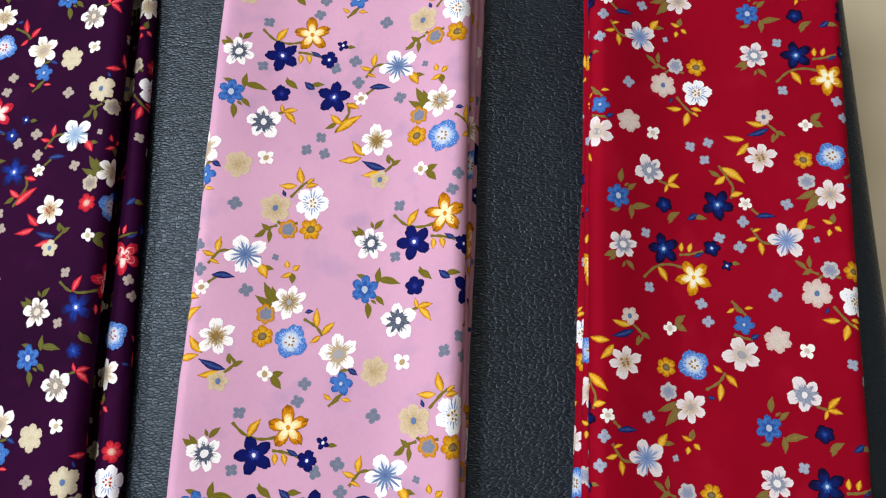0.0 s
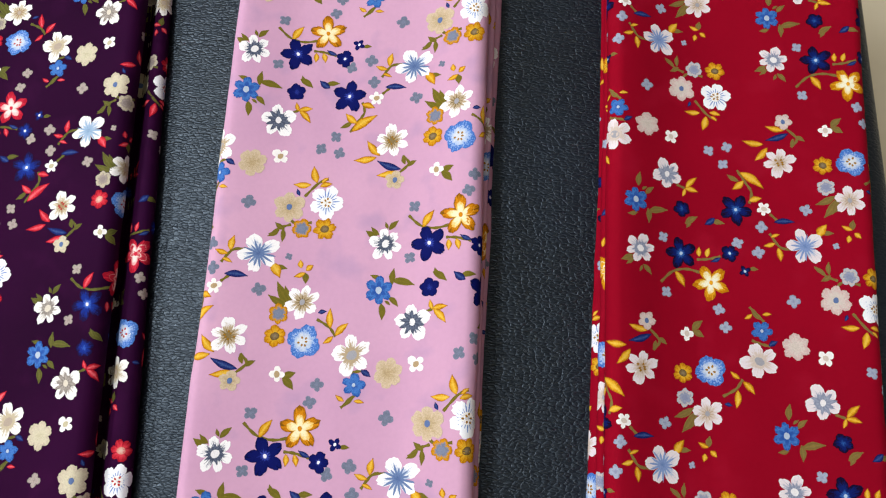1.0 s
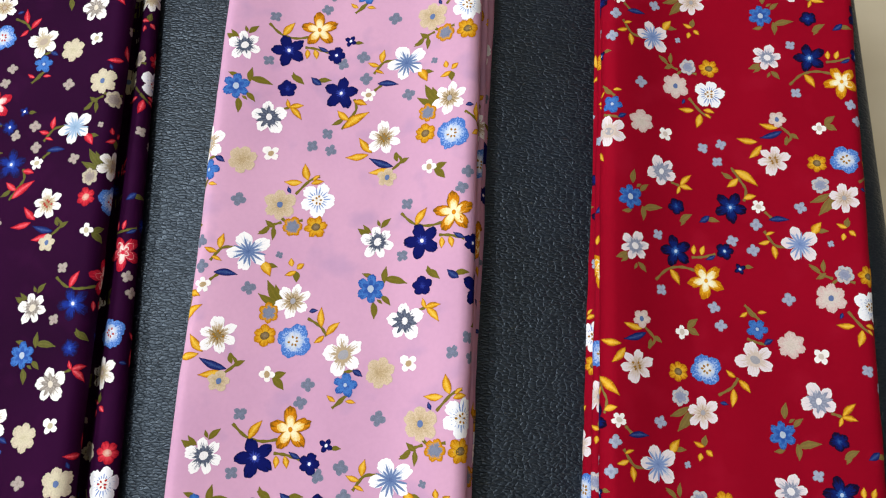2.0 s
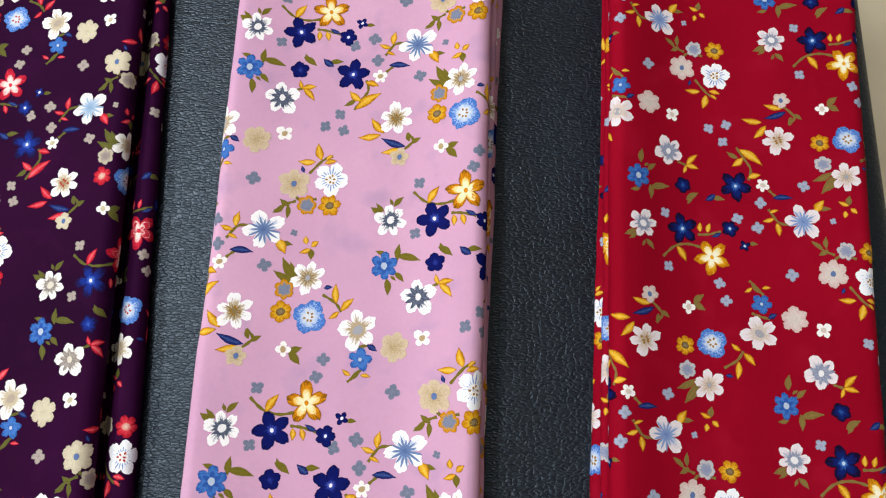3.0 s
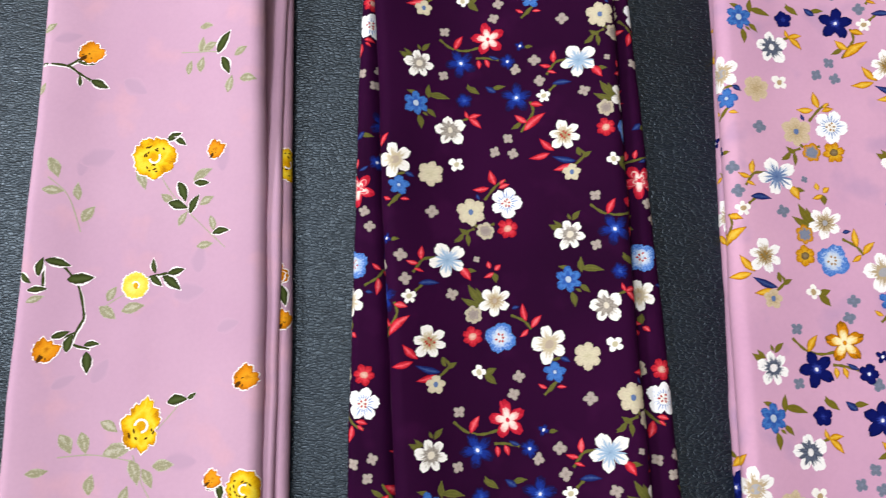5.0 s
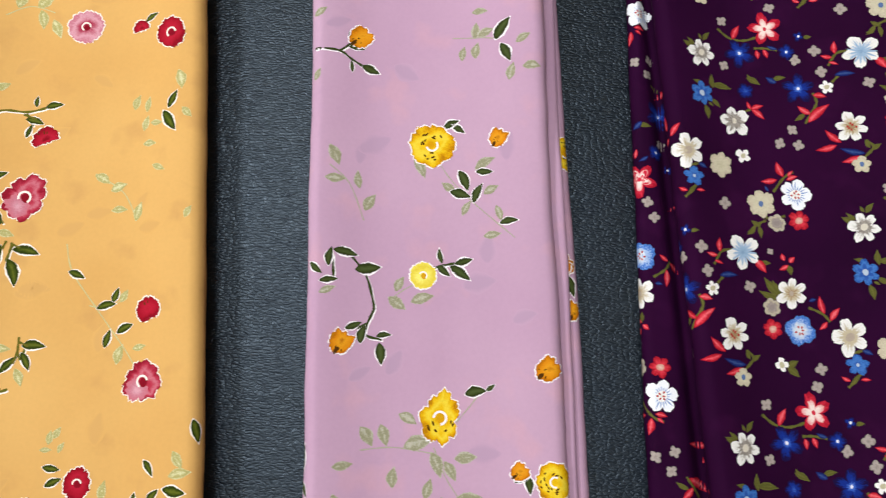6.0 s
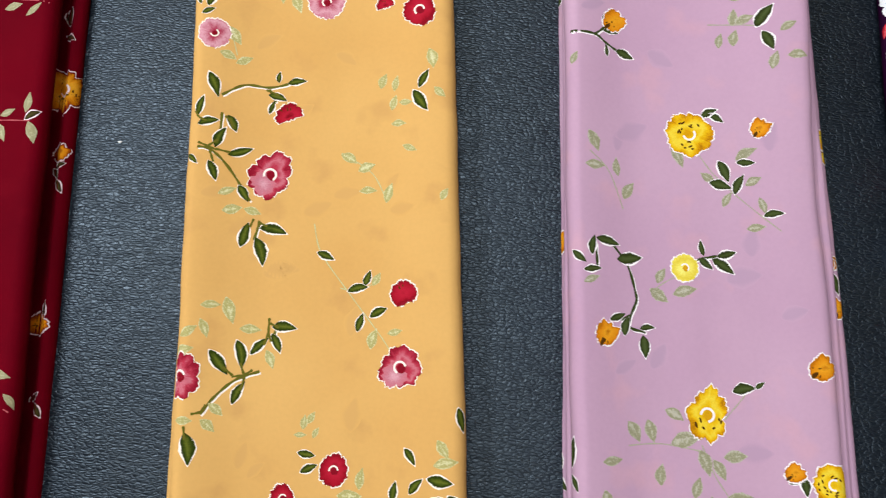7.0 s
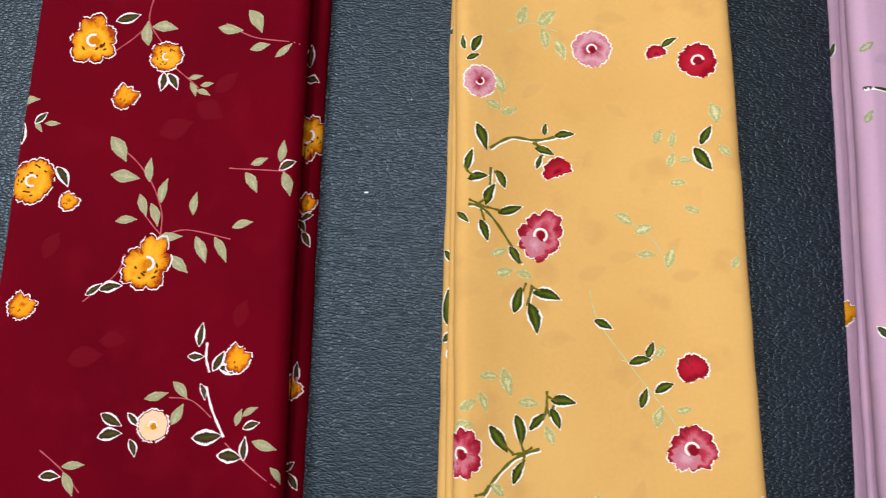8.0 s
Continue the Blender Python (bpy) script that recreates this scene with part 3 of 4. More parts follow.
NAVY_LEAF = [(0.0279, 0.0023, 153, 0.0089, 0.5), (0.0239, -0.0267, 143, 0.01, 0.7), (0.0829, -0.0302, -4, 0.016, 0.42), (0.0799, -0.0972, 159, 0.0193, 0.38), (0.0089, -0.1202, 112, 0.0054, 0.7), (0.0339, -0.2152, 9, 0.0061, 0.7), (0.0694, -0.2607, -30, 0.0081, 0.7)]
DITSY_STEM = [[(-0.0171, 0.0233), (-0.0071, 0.0143), (0.0049, 0.0113), (0.0169, 0.0133)], [(0.0129, 0.0033), (0.0219, 0.0023), (0.0319, -0.0007)], [(-0.0031, -0.0527), (0.0039, -0.0507)], [(0.0559, -0.0427), (0.0579, -0.0517), (0.0529, -0.0597), (0.0469, -0.0687)], [(0.0719, -0.0357), (0.0779, -0.0307)], [(0.0899, -0.0097), (0.0789, -0.0107), (0.0709, -0.0207)], [(0.0909, -0.0897), (0.0959, -0.0967), (0.0859, -0.1057)], [(0.0139, -0.1237), (0.0239, -0.1127), (0.0319, -0.1087)], [(0.0049, -0.1467), (-0.0031, -0.1497), (-0.0111, -0.1557)], [(0.0019, -0.1387), (0.0079, -0.1457), (0.0209, -0.1447)], [(0.0299, -0.2207), (0.0399, -0.2267), (0.0449, -0.2337)], [(0.0529, -0.2617), (0.0599, -0.2597), (0.0669, -0.2587)], [(0.0629, -0.2757), (0.0579, -0.2807), (0.0519, -0.2857)]]
HALF_DROP, REPEAT = (0.1146, -0.1626), (-0.001, -0.321)
RING = {"broad": (0.4, 0.78, 10), "spikes": (0.36, 0.62, 15), "star": (0.3, 0.66, 0), "long": (0.26, 0.86, 15), "hatch": (0.1, 0.98, 19), "glow": (0.16, 0.34, 11), "pale": (0.52, 0.62, 9)}


def spike_outline(R, inner, outer, count, own):
    """A ragged ring of brush strokes of uneven length."""
    reach = [own.uniform(0.62, 1.0) for _ in range(count)]

    def f(a):
        p = a * count / (2 * math.pi)
        d = abs(p - round(p)) * 2
        return R * (inner + (outer * reach[int(round(p)) % count] - inner) * max(0.0, 1 - d * 1.25) ** 0.8)
    return f


def ditsy_flower(layer, x, y, turn, row, kind, inks, lift, own):
    """One small flower: its petals, the strokes round its middle and its hub, laid over one another in one mesh."""
    R, petals, first, notch, power, ring, hub = row[2:]
    big = R > 0.009
    rot = turn(first)
    shape = petal_outline(R, petals, notch, power, own) if power else pointed_outline(R, petals, notch, own)
    v, u, fc = polar(layer, x, y, rot, shape, petals * (16 if big else 10), 6 if big else 3, petals, lift, fuzz=0.07)
    mats, slots = [inks[kind]], [0] * len(fc)

    def add(part_mesh, ink):
        base = len(v)
        if inks[ink] not in mats:
            mats.append(inks[ink])
        v.extend(part_mesh[0])
        u.extend(part_mesh[1])
        fc.extend(tuple(base + i for i in face) for face in part_mesh[2])
        slots.extend([mats.index(inks[ink])] * len(part_mesh[2]))
    if ring:
        inner, outer, count = RING[ring]
        if not count:
            edge = pointed_outline(R * outer, petals, 0.4, own)
        elif ring in ("long", "hatch"):
            edge = spike_outline(R * (1 if ring == "long" else 0.94), inner, outer, count, own)
        else:
            edge = spike_outline(R, inner, outer, count, own)
        add(polar(layer, x, y, rot, edge, 96 if count else petals * 16, 2, 1, lift + 0.00004, fuzz=0.1), kind + "_ring")
        if kind == "cream" and hub < 0.2 or kind == "white_grey":
            add(polar(layer, x, y, rot + 0.2, spike_outline(R, 0.16, 0.5, 11, own), 66, 1, 1, lift + 0.00006), kind + "_stroke")
        if ring == "hatch":
            add(polar(layer, x, y, rot, ragged_outline(R * 0.34, own, 0.08), 30, 2, 1, lift + 0.00006), "small_white")
    if hub:
        add(polar(layer, x, y, rot, ragged_outline(R * hub, own, 0.05), 16, 1, 1, lift + 0.00008, 1.2), kind + "_hub")
    if kind in ("striped", "pansy") or kind == "cream" and not hub:
        for k in range(6):
            a, q = rot + 6.28 * k / 6 + own.uniform(-0.3, 0.3), R * own.uniform(0.1, 0.3)
            add(polar(layer, x + q * math.cos(a), y + q * math.sin(a), a, lambda t: 0.0008, 6, 1, 1, lift + 0.0001, 1.4), "pollen")
    return mesh_of("flower_print", v, fc, mats, slots, u)


def spray(layer, holder, inks, origin, ex, ey, flip, seen, size):
    """Prints the repeat over a layer. ex, ey: how the print's axes lie on the bench; seen(x, y): whether cloth shows there."""
    lean = math.atan2(ex[1], ex[0])

    def place(p, i, j):
        u = p[0] + i * HALF_DROP[0] + j * REPEAT[0]
        v = (p[1] + i * HALF_DROP[1] + j * REPEAT[1]) * flip
        return origin[0] + ex[0] * u + ey[0] * v, origin[1] + ex[1] * u + ey[1] * v

    def turn(deg):
        return lean + radians(deg) * flip
    crosses = [(u, v, R, 4, 40 + 13 * q, 0.5, 0.65, "", 0) for q, (u, v, R) in enumerate(DITSY_GREY)]
    kinds = [("grey", crosses)] + list(WHITES.items()) + list(COLOURS.items())
    for i in range(-4, 5):
        for j in range(-6, 7):
            for f, (kind, rows) in enumerate(kinds):
                for q, row in enumerate(rows):
                    x, y = place(row, i, j)
                    if seen(x, y):
                        part("flower_print", ditsy_flower(layer, x, y, turn, (*row[:2], row[2] * size, *row[3:]), kind, inks, 0.00014 + 0.000008 * f, random.Random(f * 31 + q)), holder)
            for kind, rows, lift in (("olive", OLIVE_LEAF_A + OLIVE_LEAF_B, 0.0001), ("gold", GOLD_LEAF_A + GOLD_LEAF_B, 0.00011), ("navy_leaf", NAVY_LEAF, 0.00012)):
                for u, v, deg, length, wide in rows:
                    x, y = place((u, v), i, j)
                    if seen(x, y):
                        part("leaf_print", leaf_mesh(layer, x, y, math.degrees(turn(deg)), length * 1.08 * size, inks[kind], lift, wide * 0.76, 0.05), holder)
            for pts in DITSY_STEM:
                w = [place(p, i, j) for p in pts]
                if all(seen(*p) for p in w):
                    part("stem_print", stem_mesh(layer, w, 0.0021 * size, inks["olive"], 0.00008), holder)


TOP, UNDER, TOP_R, UNDER_R = 0.456, 0.449, 0.0095, 0.0073


def folded_cloth(way, label, top_left, top_right, under_left, under_right, middle, swell, seed, hump=0.0):
    thing = tagged(new("folded_fabric"), label, "fabric", "folded fabrics laid side by side")
    thing.location = (0, 0, 0)
    top = Layer(top_left, top_right, TOP, TOP_R, seed, swell, 1.0, hump=hump)
    under = Layer(under_left, under_right, UNDER, UNDER_R, seed + 20, above=(top_left, top_right))
    t = part("top_layer", top.sheet("top_layer", CLOTH[way]), thing)
    u = part("under_layer", under.sheet("under_layer", CLOTH[way]), thing)
    if middle:
        mid = Layer(*middle, 0.4535, 0.0040, seed + 40)
        m = part("middle_layer", mid.sheet("middle_layer", CLOTH[way]), thing)
    else:
        mid = m = None

    def seen_top(x, y):
        return FRONT + 0.012 < y < BACK - 0.012 and top.edge(-1, y) - 0.012 < x < top.edge(1, y) + 0.012

    def seen_under(x, y):
        if not FRONT + 0.012 < y < BACK - 0.012:
            return False
        return under.edge(-1, y) - 0.008 < x < top.edge(-1, y) + 0.01 or top.edge(1, y) - 0.01 < x < under.edge(1, y) + 0.008

    def seen_mid(x, y):
        if not FRONT + 0.012 < y < BACK - 0.012:
            return False
        return mid.edge(-1, y) - 0.004 < x < top.edge(-1, y) + 0.004 or top.edge(1, y) - 0.004 < x < mid.edge(1, y) + 0.004
    return thing, (top, under, mid), (t, u, m), (seen_top, seen_under, seen_mid)


def ditsy_cloth(way, label, edges, seed, origin, ex, ey, flip, under_origin):
    thing, layers, holders, seen = folded_cloth(way, label, *edges, seed)
    inks = ditsy_inks(way)
    size = {"pink": 1.0, "red": 0.86, "purple": 0.93}[way]
    spray(layers[0], holders[0], inks, origin, ex, ey, flip, seen[0], size)
    spray(layers[1], holders[1], inks, under_origin, (1, 0), (0, 1), -flip, seen[1], size)
    if layers[2]:
        spray(layers[2], holders[2], inks, (under_origin[0] + 0.013, under_origin[1] - 0.06), (1, 0), (0, 1), flip, seen[2], size)


ditsy_cloth("pink", "folded pink crepe fabric with small white, navy and gold flowers",
           ((-0.0638, 0.0231), (0.1491, 0.0213), (-0.0600, 0.0231), (0.1529, 0.0369), ((-0.055, 0.0231), (0.1512, 0.029)), (0.012, 0.021)), 1,
            (-0.0019, 0.3207), (1, 0), (0, 1), 1, (0.12, 0.2))
ditsy_cloth("red", "folded crimson crepe fabric with small white, blue and gold flowers",
           ((0.2393, 0.0363), (0.4325, 0.06), (0.2320, 0.0537), (0.4290, 0.06), ((0.2358, 0.045), (0.425, 0.06)), (0.018, 0.006)), 2,
            (0.3005, 0.1529), (0.9221, -0.0656), (0.044, 1.0129), -1, (0.21, 0.22))
ditsy_cloth("purple", "pleated dark purple crepe fabric with small white and red flowers",
           ((-0.3238, -0.0578), (-0.1332, -0.021), (-0.3575, 0.004), (-0.1092, -0.0449), None, (0.017, 0.009)), 3,
            (-0.2688, 0.2529), (0.9911, 0.1141), (-0.0372, 0.9733), 1, (-0.148, 0.171))

# ---- the rose-spray print ----
LILAC_OPEN = [(-0.5235, 0.1734, 0.0185)]
LILAC_BUD = [(-0.4694, 0.1796, 0.0091), (-0.5817, 0.2674, 0.0116), (-0.5908, 0.0157, 0.0108), (-0.4329, -0.0049, 0.0115), (-0.4557, -0.0803, 0.0082)]
LILAC_ROUND = [(-0.53, 0.0663, 0.0121)]
LILAC_RAGGED = [(-0.5163, -0.0428, 0.0198)]
LILAC_DOTTED = [(-0.4313, -0.0879, 0.0149)]
LILAC_DARK_A = [(-0.5916, 0.2649, 100, 0.0099), (-0.586, 0.256, -3, 0.0125), (-0.5897, 0.2394, 96, 0.0099), (-0.5742, 0.2377, -22, 0.0154), (-0.466, 0.2691, 55, 0.0203), (-0.4641, 0.2486, -64, 0.0173), (-0.5076, 0.1909, 26, 0.0141), (-0.5026, 0.1869, -32, 0.0132), (-0.4982, 0.1435, -66, 0.018), (-0.5006, 0.1321, -16, 0.0174), (-0.4864, 0.1329, 65, 0.0168), (-0.4812, 0.1507, -2, 0.0137), (-0.4621, 0.1088, 8, 0.0151), (-0.5899, 0.0834, -13, 0.0177), (-0.6016, 0.0797, 82, 0.0143), (-0.6024, 0.0615, 7, 0.0134), (-0.6128, 0.0709, -40, 0.0131), (-0.5725, 0.0716, 7, 0.0191), (-0.4978, 0.0775, 15, 0.0143), (-0.5162, 0.0826, 100, 0.0119), (-0.5135, 0.0698, -40, 0.0126), (-0.5006, 0.068, -36, 0.0188), (-0.5831, 0.0266, 22, 0.0126), (-0.5759, 0.0199, 76, 0.0138)]
LILAC_DARK_B = [(-0.5596, 0.0191, 5, 0.0112), (-0.5624, 0.0048, -84, 0.0164), (-0.489, -0.0239, 10, 0.0164), (-0.4778, -0.0201, 34, 0.0086), (-0.6192, -0.0716, 82, 0.0214), (-0.6176, -0.0929, -57, 0.0129), (-0.4506, -0.0902, -81, 0.0143), (-0.4559, -0.0876, 11, 0.01)]
LILAC_PALE_A = [(-0.4843, 0.2869, -3, 0.0124), (-0.4878, 0.271, 85, 0.0134), (-0.4797, 0.268, 19, 0.0132), (-0.4979, 0.2518, 80, 0.0122), (-0.487, 0.2535, 80, 0.0132), (-0.4499, 0.2585, 28, 0.012), (-0.4592, 0.2321, 75, 0.0137), (-0.4431, 0.2344, -4, 0.0138), (-0.6161, 0.285, 36, 0.0125), (-0.6166, 0.2297, 64, 0.0107), (-0.601, 0.1624, -65, 0.0173), (-0.5996, 0.1433, -1, 0.0154), (-0.5818, 0.1435, 96, 0.0141), (-0.5727, 0.1248, 58, 0.0149), (-0.5336, 0.1537, -61, 0.0171), (-0.5102, 0.1388, 149, 0.012), (-0.4807, 0.1574, 30, 0.0174), (-0.476, 0.1354, 29, 0.0127), (-0.4956, 0.1208, 60, 0.013), (-0.47, 0.116, -72, 0.013), (-0.4752, 0.0986, 9, 0.0134), (-0.5482, 0.0595, 61, 0.0125), (-0.5503, 0.0443, -35, 0.0159), (-0.5304, 0.0479, 15, 0.0177)]
LILAC_PALE_B = [(-0.603, 0.054, 23, 0.0126)]
LILAC_LOW_PALE = [(-0.5715, -0.0562, -59, 0.0159), (-0.5586, -0.0555, -74, 0.0158), (-0.5408, -0.0436, -29, 0.0146), (-0.5326, -0.0611, 14, 0.0213), (-0.5881, -0.0764, 8, 0.0142), (-0.551, -0.0859, 85, 0.0145), (-0.5193, -0.0771, -69, 0.0189), (-0.5087, -0.0816, -59, 0.0156), (-0.4968, -0.0718, 5, 0.0162), (-0.5252, -0.0942, 74, 0.0145), (-0.4933, -0.1022, 1, 0.0234), (-0.5144, -0.1085, -87, 0.016), (-0.5922, -0.1038, -74, 0.0144), (-0.5726, -0.1155, 57, 0.0104)]
LILAC_STEM = [[(-0.5678, 0.0423), (-0.568, 0.039), (-0.5694, 0.0357)], [(-0.5987, 0.0656), (-0.5995, 0.0625)], [(-0.62, 0.2519), (-0.6003, 0.2518), (-0.5903, 0.2458), (-0.5784, 0.2389)], [(-0.6002, 0.2508), (-0.5906, 0.2594)], [(-0.5874, 0.0826), (-0.5742, 0.0653), (-0.5678, 0.0423)], [(-0.5247, 0.0717), (-0.5121, 0.0748), (-0.5023, 0.0766)], [(-0.5694, 0.0357), (-0.5742, 0.0203), (-0.5613, 0.0161)], [(-0.581, 0.0245), (-0.5727, 0.0281)], [(-0.6, 0.082), (-0.5987, 0.0656)]]
LILAC_PALE_STEM = [[(-0.6042, 0.1541), (-0.5887, 0.1391), (-0.5772, 0.1097)], [(-0.5188, 0.1604), (-0.5074, 0.1436), (-0.4893, 0.1245), (-0.4575, 0.0958)], [(-0.521, -0.0644), (-0.5125, -0.0849), (-0.5021, -0.101)], [(-0.5758, -0.0659), (-0.5509, -0.0643), (-0.5232, -0.0685)], [(-0.5565, 0.0469), (-0.5433, 0.0559), (-0.5291, 0.0627)], [(-0.5069, 0.2663), (-0.4831, 0.2641), (-0.469, 0.2607)], [(-0.5039, -0.0458), (-0.493, -0.0332), (-0.4865, -0.0248)]]
YELLOW_PINK = [(-0.9041, 0.2432, 0.0123), (-0.8185, 0.2799, 0.0149)]
YELLOW_RED = [(-0.7408, 0.2692, 0.0161)]
YELLOW_BUD = [(-0.7696, 0.2765, 0.0078), (-0.8419, 0.1791, 0.0115), (-0.7437, 0.0389, 0.0105)]
YELLOW_RAGGED = [(-0.8533, 0.1297, 0.0194), (-0.9042, -0.028, 0.0175), (-0.7439, -0.0162, 0.0178)]
YELLOW_LOW_RED = [(-0.7894, -0.092, 0.0132), (-0.825, -0.1126, 0.0113)]
YELLOW_DARK = [(-0.9008, 0.1999, -67, 0.0211), (-0.8374, 0.2084, 9, 0.0147), (-0.8522, 0.2123, 87, 0.0091), (-0.8522, 0.1943, -16, 0.0145), (-0.8562, 0.186, 73, 0.0117), (-0.9084, 0.1814, 78, 0.0166), (-0.9015, 0.168, 17, 0.0153), (-0.8846, 0.1686, -62, 0.0141), (-0.8917, 0.1568, 69, 0.0177), (-0.8764, 0.1467, 21, 0.0183), (-0.8956, 0.1287, -67, 0.0163), (-0.9116, 0.1372, -37, 0.0122), (-0.8722, 0.1132, -57, 0.0139), (-0.8685, 0.0804, 77, 0.0191), (-0.847, 0.0847, -11, 0.0206), (-0.8568, 0.0677, -73, 0.0218), (-0.9076, 0.2734, 66, 0.0153), (-0.9176, 0.2733, 102, 0.0118), (-0.9101, 0.2619, 29, 0.0108), (-0.7602, 0.2854, 31, 0.0131), (-0.7349, 0.2103, 63, 0.0159), (-0.7369, 0.1922, -55, 0.0209), (-0.8054, 0.0666, -22, 0.0145), (-0.7789, 0.0417, 13, 0.0161)]
YELLOW_LOW_DARK = [(-0.7721, 0.0505, 71, 0.0122), (-0.7759, 0.0165, 75, 0.0143), (-0.7623, 0.024, 28, 0.0143), (-0.8784, -0.0168, -52, 0.021), (-0.8645, -0.0106, -77, 0.0207), (-0.8505, -0.0043, 46, 0.0168), (-0.8384, -0.0018, -62, 0.0155), (-0.8327, 0.0102, -2, 0.0177), (-0.8627, -0.039, 65, 0.0174), (-0.7338, -0.0798, -55, 0.0143), (-0.6969, -0.0524, -73, 0.0181), (-0.7444, -0.1045, 82, 0.0145), (-0.7284, -0.0999, 50, 0.0142), (-0.7112, -0.0952, -7, 0.0189), (-0.7127, -0.1111, 17, 0.0215), (-0.6998, -0.1117, -51, 0.0177), (-0.8102, -0.0811, -9, 0.0129), (-0.8077, -0.0914, 25, 0.0131), (-0.8938, -0.0795, -79, 0.0219)]
YELLOW_PALE = [(-0.8733, 0.3039, 74, 0.0168), (-0.854, 0.3038, 45, 0.018), (-0.8561, 0.286, -79, 0.0168), (-0.8426, 0.2776, -65, 0.0174), (-0.8889, 0.2438, -56, 0.0161), (-0.8925, 0.2258, -22, 0.0124), (-0.8802, 0.2234, 29, 0.0129), (-0.7674, 0.2104, 72, 0.0124), (-0.7573, 0.2081, 81, 0.0123), (-0.7581, 0.1918, 76, 0.0122), (-0.7487, 0.1916, -2, 0.01), (-0.7534, 0.1739, 0, 0.0109), (-0.7438, 0.1536, -23, 0.0115), (-0.7294, 0.2268, -77, 0.0159), (-0.7216, 0.1982, -44, 0.0114), (-0.7919, 0.1452, -29, 0.014), (-0.7773, 0.1381, 23, 0.0133), (-0.7752, 0.1191, 2, 0.013), (-0.7584, 0.1176, 76, 0.0151), (-0.715, 0.1154, 62, 0.0098), (-0.8836, 0.1141, 25, 0.0129), (-0.8789, 0.1, 15, 0.0136), (-0.8641, 0.0993, -15, 0.0124)]
YELLOW_LOW_PALE = [(-0.8869, 0.0251, 3, 0.0129), (-0.8738, 0.0219, -72, 0.0195), (-0.9011, 0.0052, 32, 0.014), (-0.8902, 0.0076, -67, 0.0139), (-0.9035, -0.0101, 22, 0.0155), (-0.8578, 0.0082, -2, 0.0147), (-0.8422, -0.0136, -67, 0.0138), (-0.7649, 0.0043, 75, 0.015), (-0.749, 0.0099, 14, 0.0106), (-0.765, 0.0497, 61, 0.0106), (-0.8771, -0.0512, -41, 0.0122), (-0.8815, -0.0627, -41, 0.0121), (-0.8979, -0.0594, 0, 0.0116), (-0.8133, -0.0584, 84, 0.0099), (-0.808, -0.055, 63, 0.009), (-0.8155, -0.0676, 1, 0.0085), (-0.8041, -0.0658, 63, 0.0082), (-0.7691, -0.097, 83, 0.0145), (-0.7768, -0.1093, 1, 0.017), (-0.7098, -0.073, -56, 0.0141), (-0.7073, -0.083, 11, 0.0171)]
YELLOW_STEM = [[(-0.8941, 0.1916), (-0.8785, 0.2025), (-0.8589, 0.2027), (-0.8417, 0.2077)], [(-0.8597, 0.2013), (-0.8533, 0.1907)], [(-0.908, 0.1472), (-0.8976, 0.1453), (-0.8844, 0.133), (-0.8665, 0.1074)], [(-0.8576, 0.0915), (-0.8613, 0.0768)], [(-0.8487, -0.0227), (-0.8658, -0.0297), (-0.8793, -0.043), (-0.8867, -0.0548)], [(-0.8369, 0.0151), (-0.8414, 0.0019)], [(-0.8926, 0.177), (-0.8925, 0.1554)]]
YELLOW_PALE_STEM = [[(-0.816, 0.0919), (-0.8095, 0.0696), (-0.7889, 0.0424), (-0.7611, 0.0084), (-0.7516, -0.0046)], [(-0.7929, 0.0422), (-0.7788, 0.0397), (-0.7689, 0.0455)], [(-0.8839, 0.2876), (-0.8663, 0.2977), (-0.8461, 0.2925)], [(-0.8911, 0.2443), (-0.886, 0.227)], [(-0.7982, 0.1501), (-0.7732, 0.134), (-0.7611, 0.1134)]]
MAROON_RAGGED = [(-1.2094, 0.2668, 0.0196), (-1.1437, 0.0924, 0.0202)]
MAROON_ROUND = [(-1.151, 0.2571, 0.012), (-1.1236, -0.0236, 0.0122)]
MAROON_BUD = [(-1.1776, 0.2234, 0.0109), (-1.2081, 0.1369, 0.0078), (-1.2298, 0.0568, 0.0109), (-1.066, 0.0283, 0.0113)]
MAROON_DOTTED = [(-1.2382, 0.1499, 0.0174)]
MAROON_DARK = [(-1.1849, 0.2878, 20, 0.0184), (-1.1514, 0.236, -92, 0.0147), (-1.1435, 0.2364, -55, 0.0152), (-1.2165, 0.1547, -55, 0.0169), (-1.2389, 0.1999, 49, 0.0116), (-1.2516, 0.1868, 90, 0.016), (-1.0432, 0.1703, 33, 0.0134), (-1.1684, 0.0729, 13, 0.0164), (-1.1807, 0.071, 40, 0.0135), (-1.0966, 0.0425, 86, 0.0161), (-1.0985, 0.0266, 3, 0.0117), (-1.0812, 0.0243, 64, 0.0151), (-1.0731, 0.018, -15, 0.0148), (-1.0905, 0.0019, -68, 0.0113), (-1.0834, -0.0289, 9, 0.0208), (-1.154, -0.0214, -25, 0.0166), (-1.1537, -0.0323, 13, 0.0166), (-1.1379, -0.0205, -43, 0.0124), (-1.1365, -0.0399, -67, 0.0119), (-1.0651, -0.041, 0, 0.0178), (-1.0543, -0.0344, 91, 0.0151), (-1.0509, -0.0188, 23, 0.0124), (-1.1919, -0.0628, 3, 0.014)]
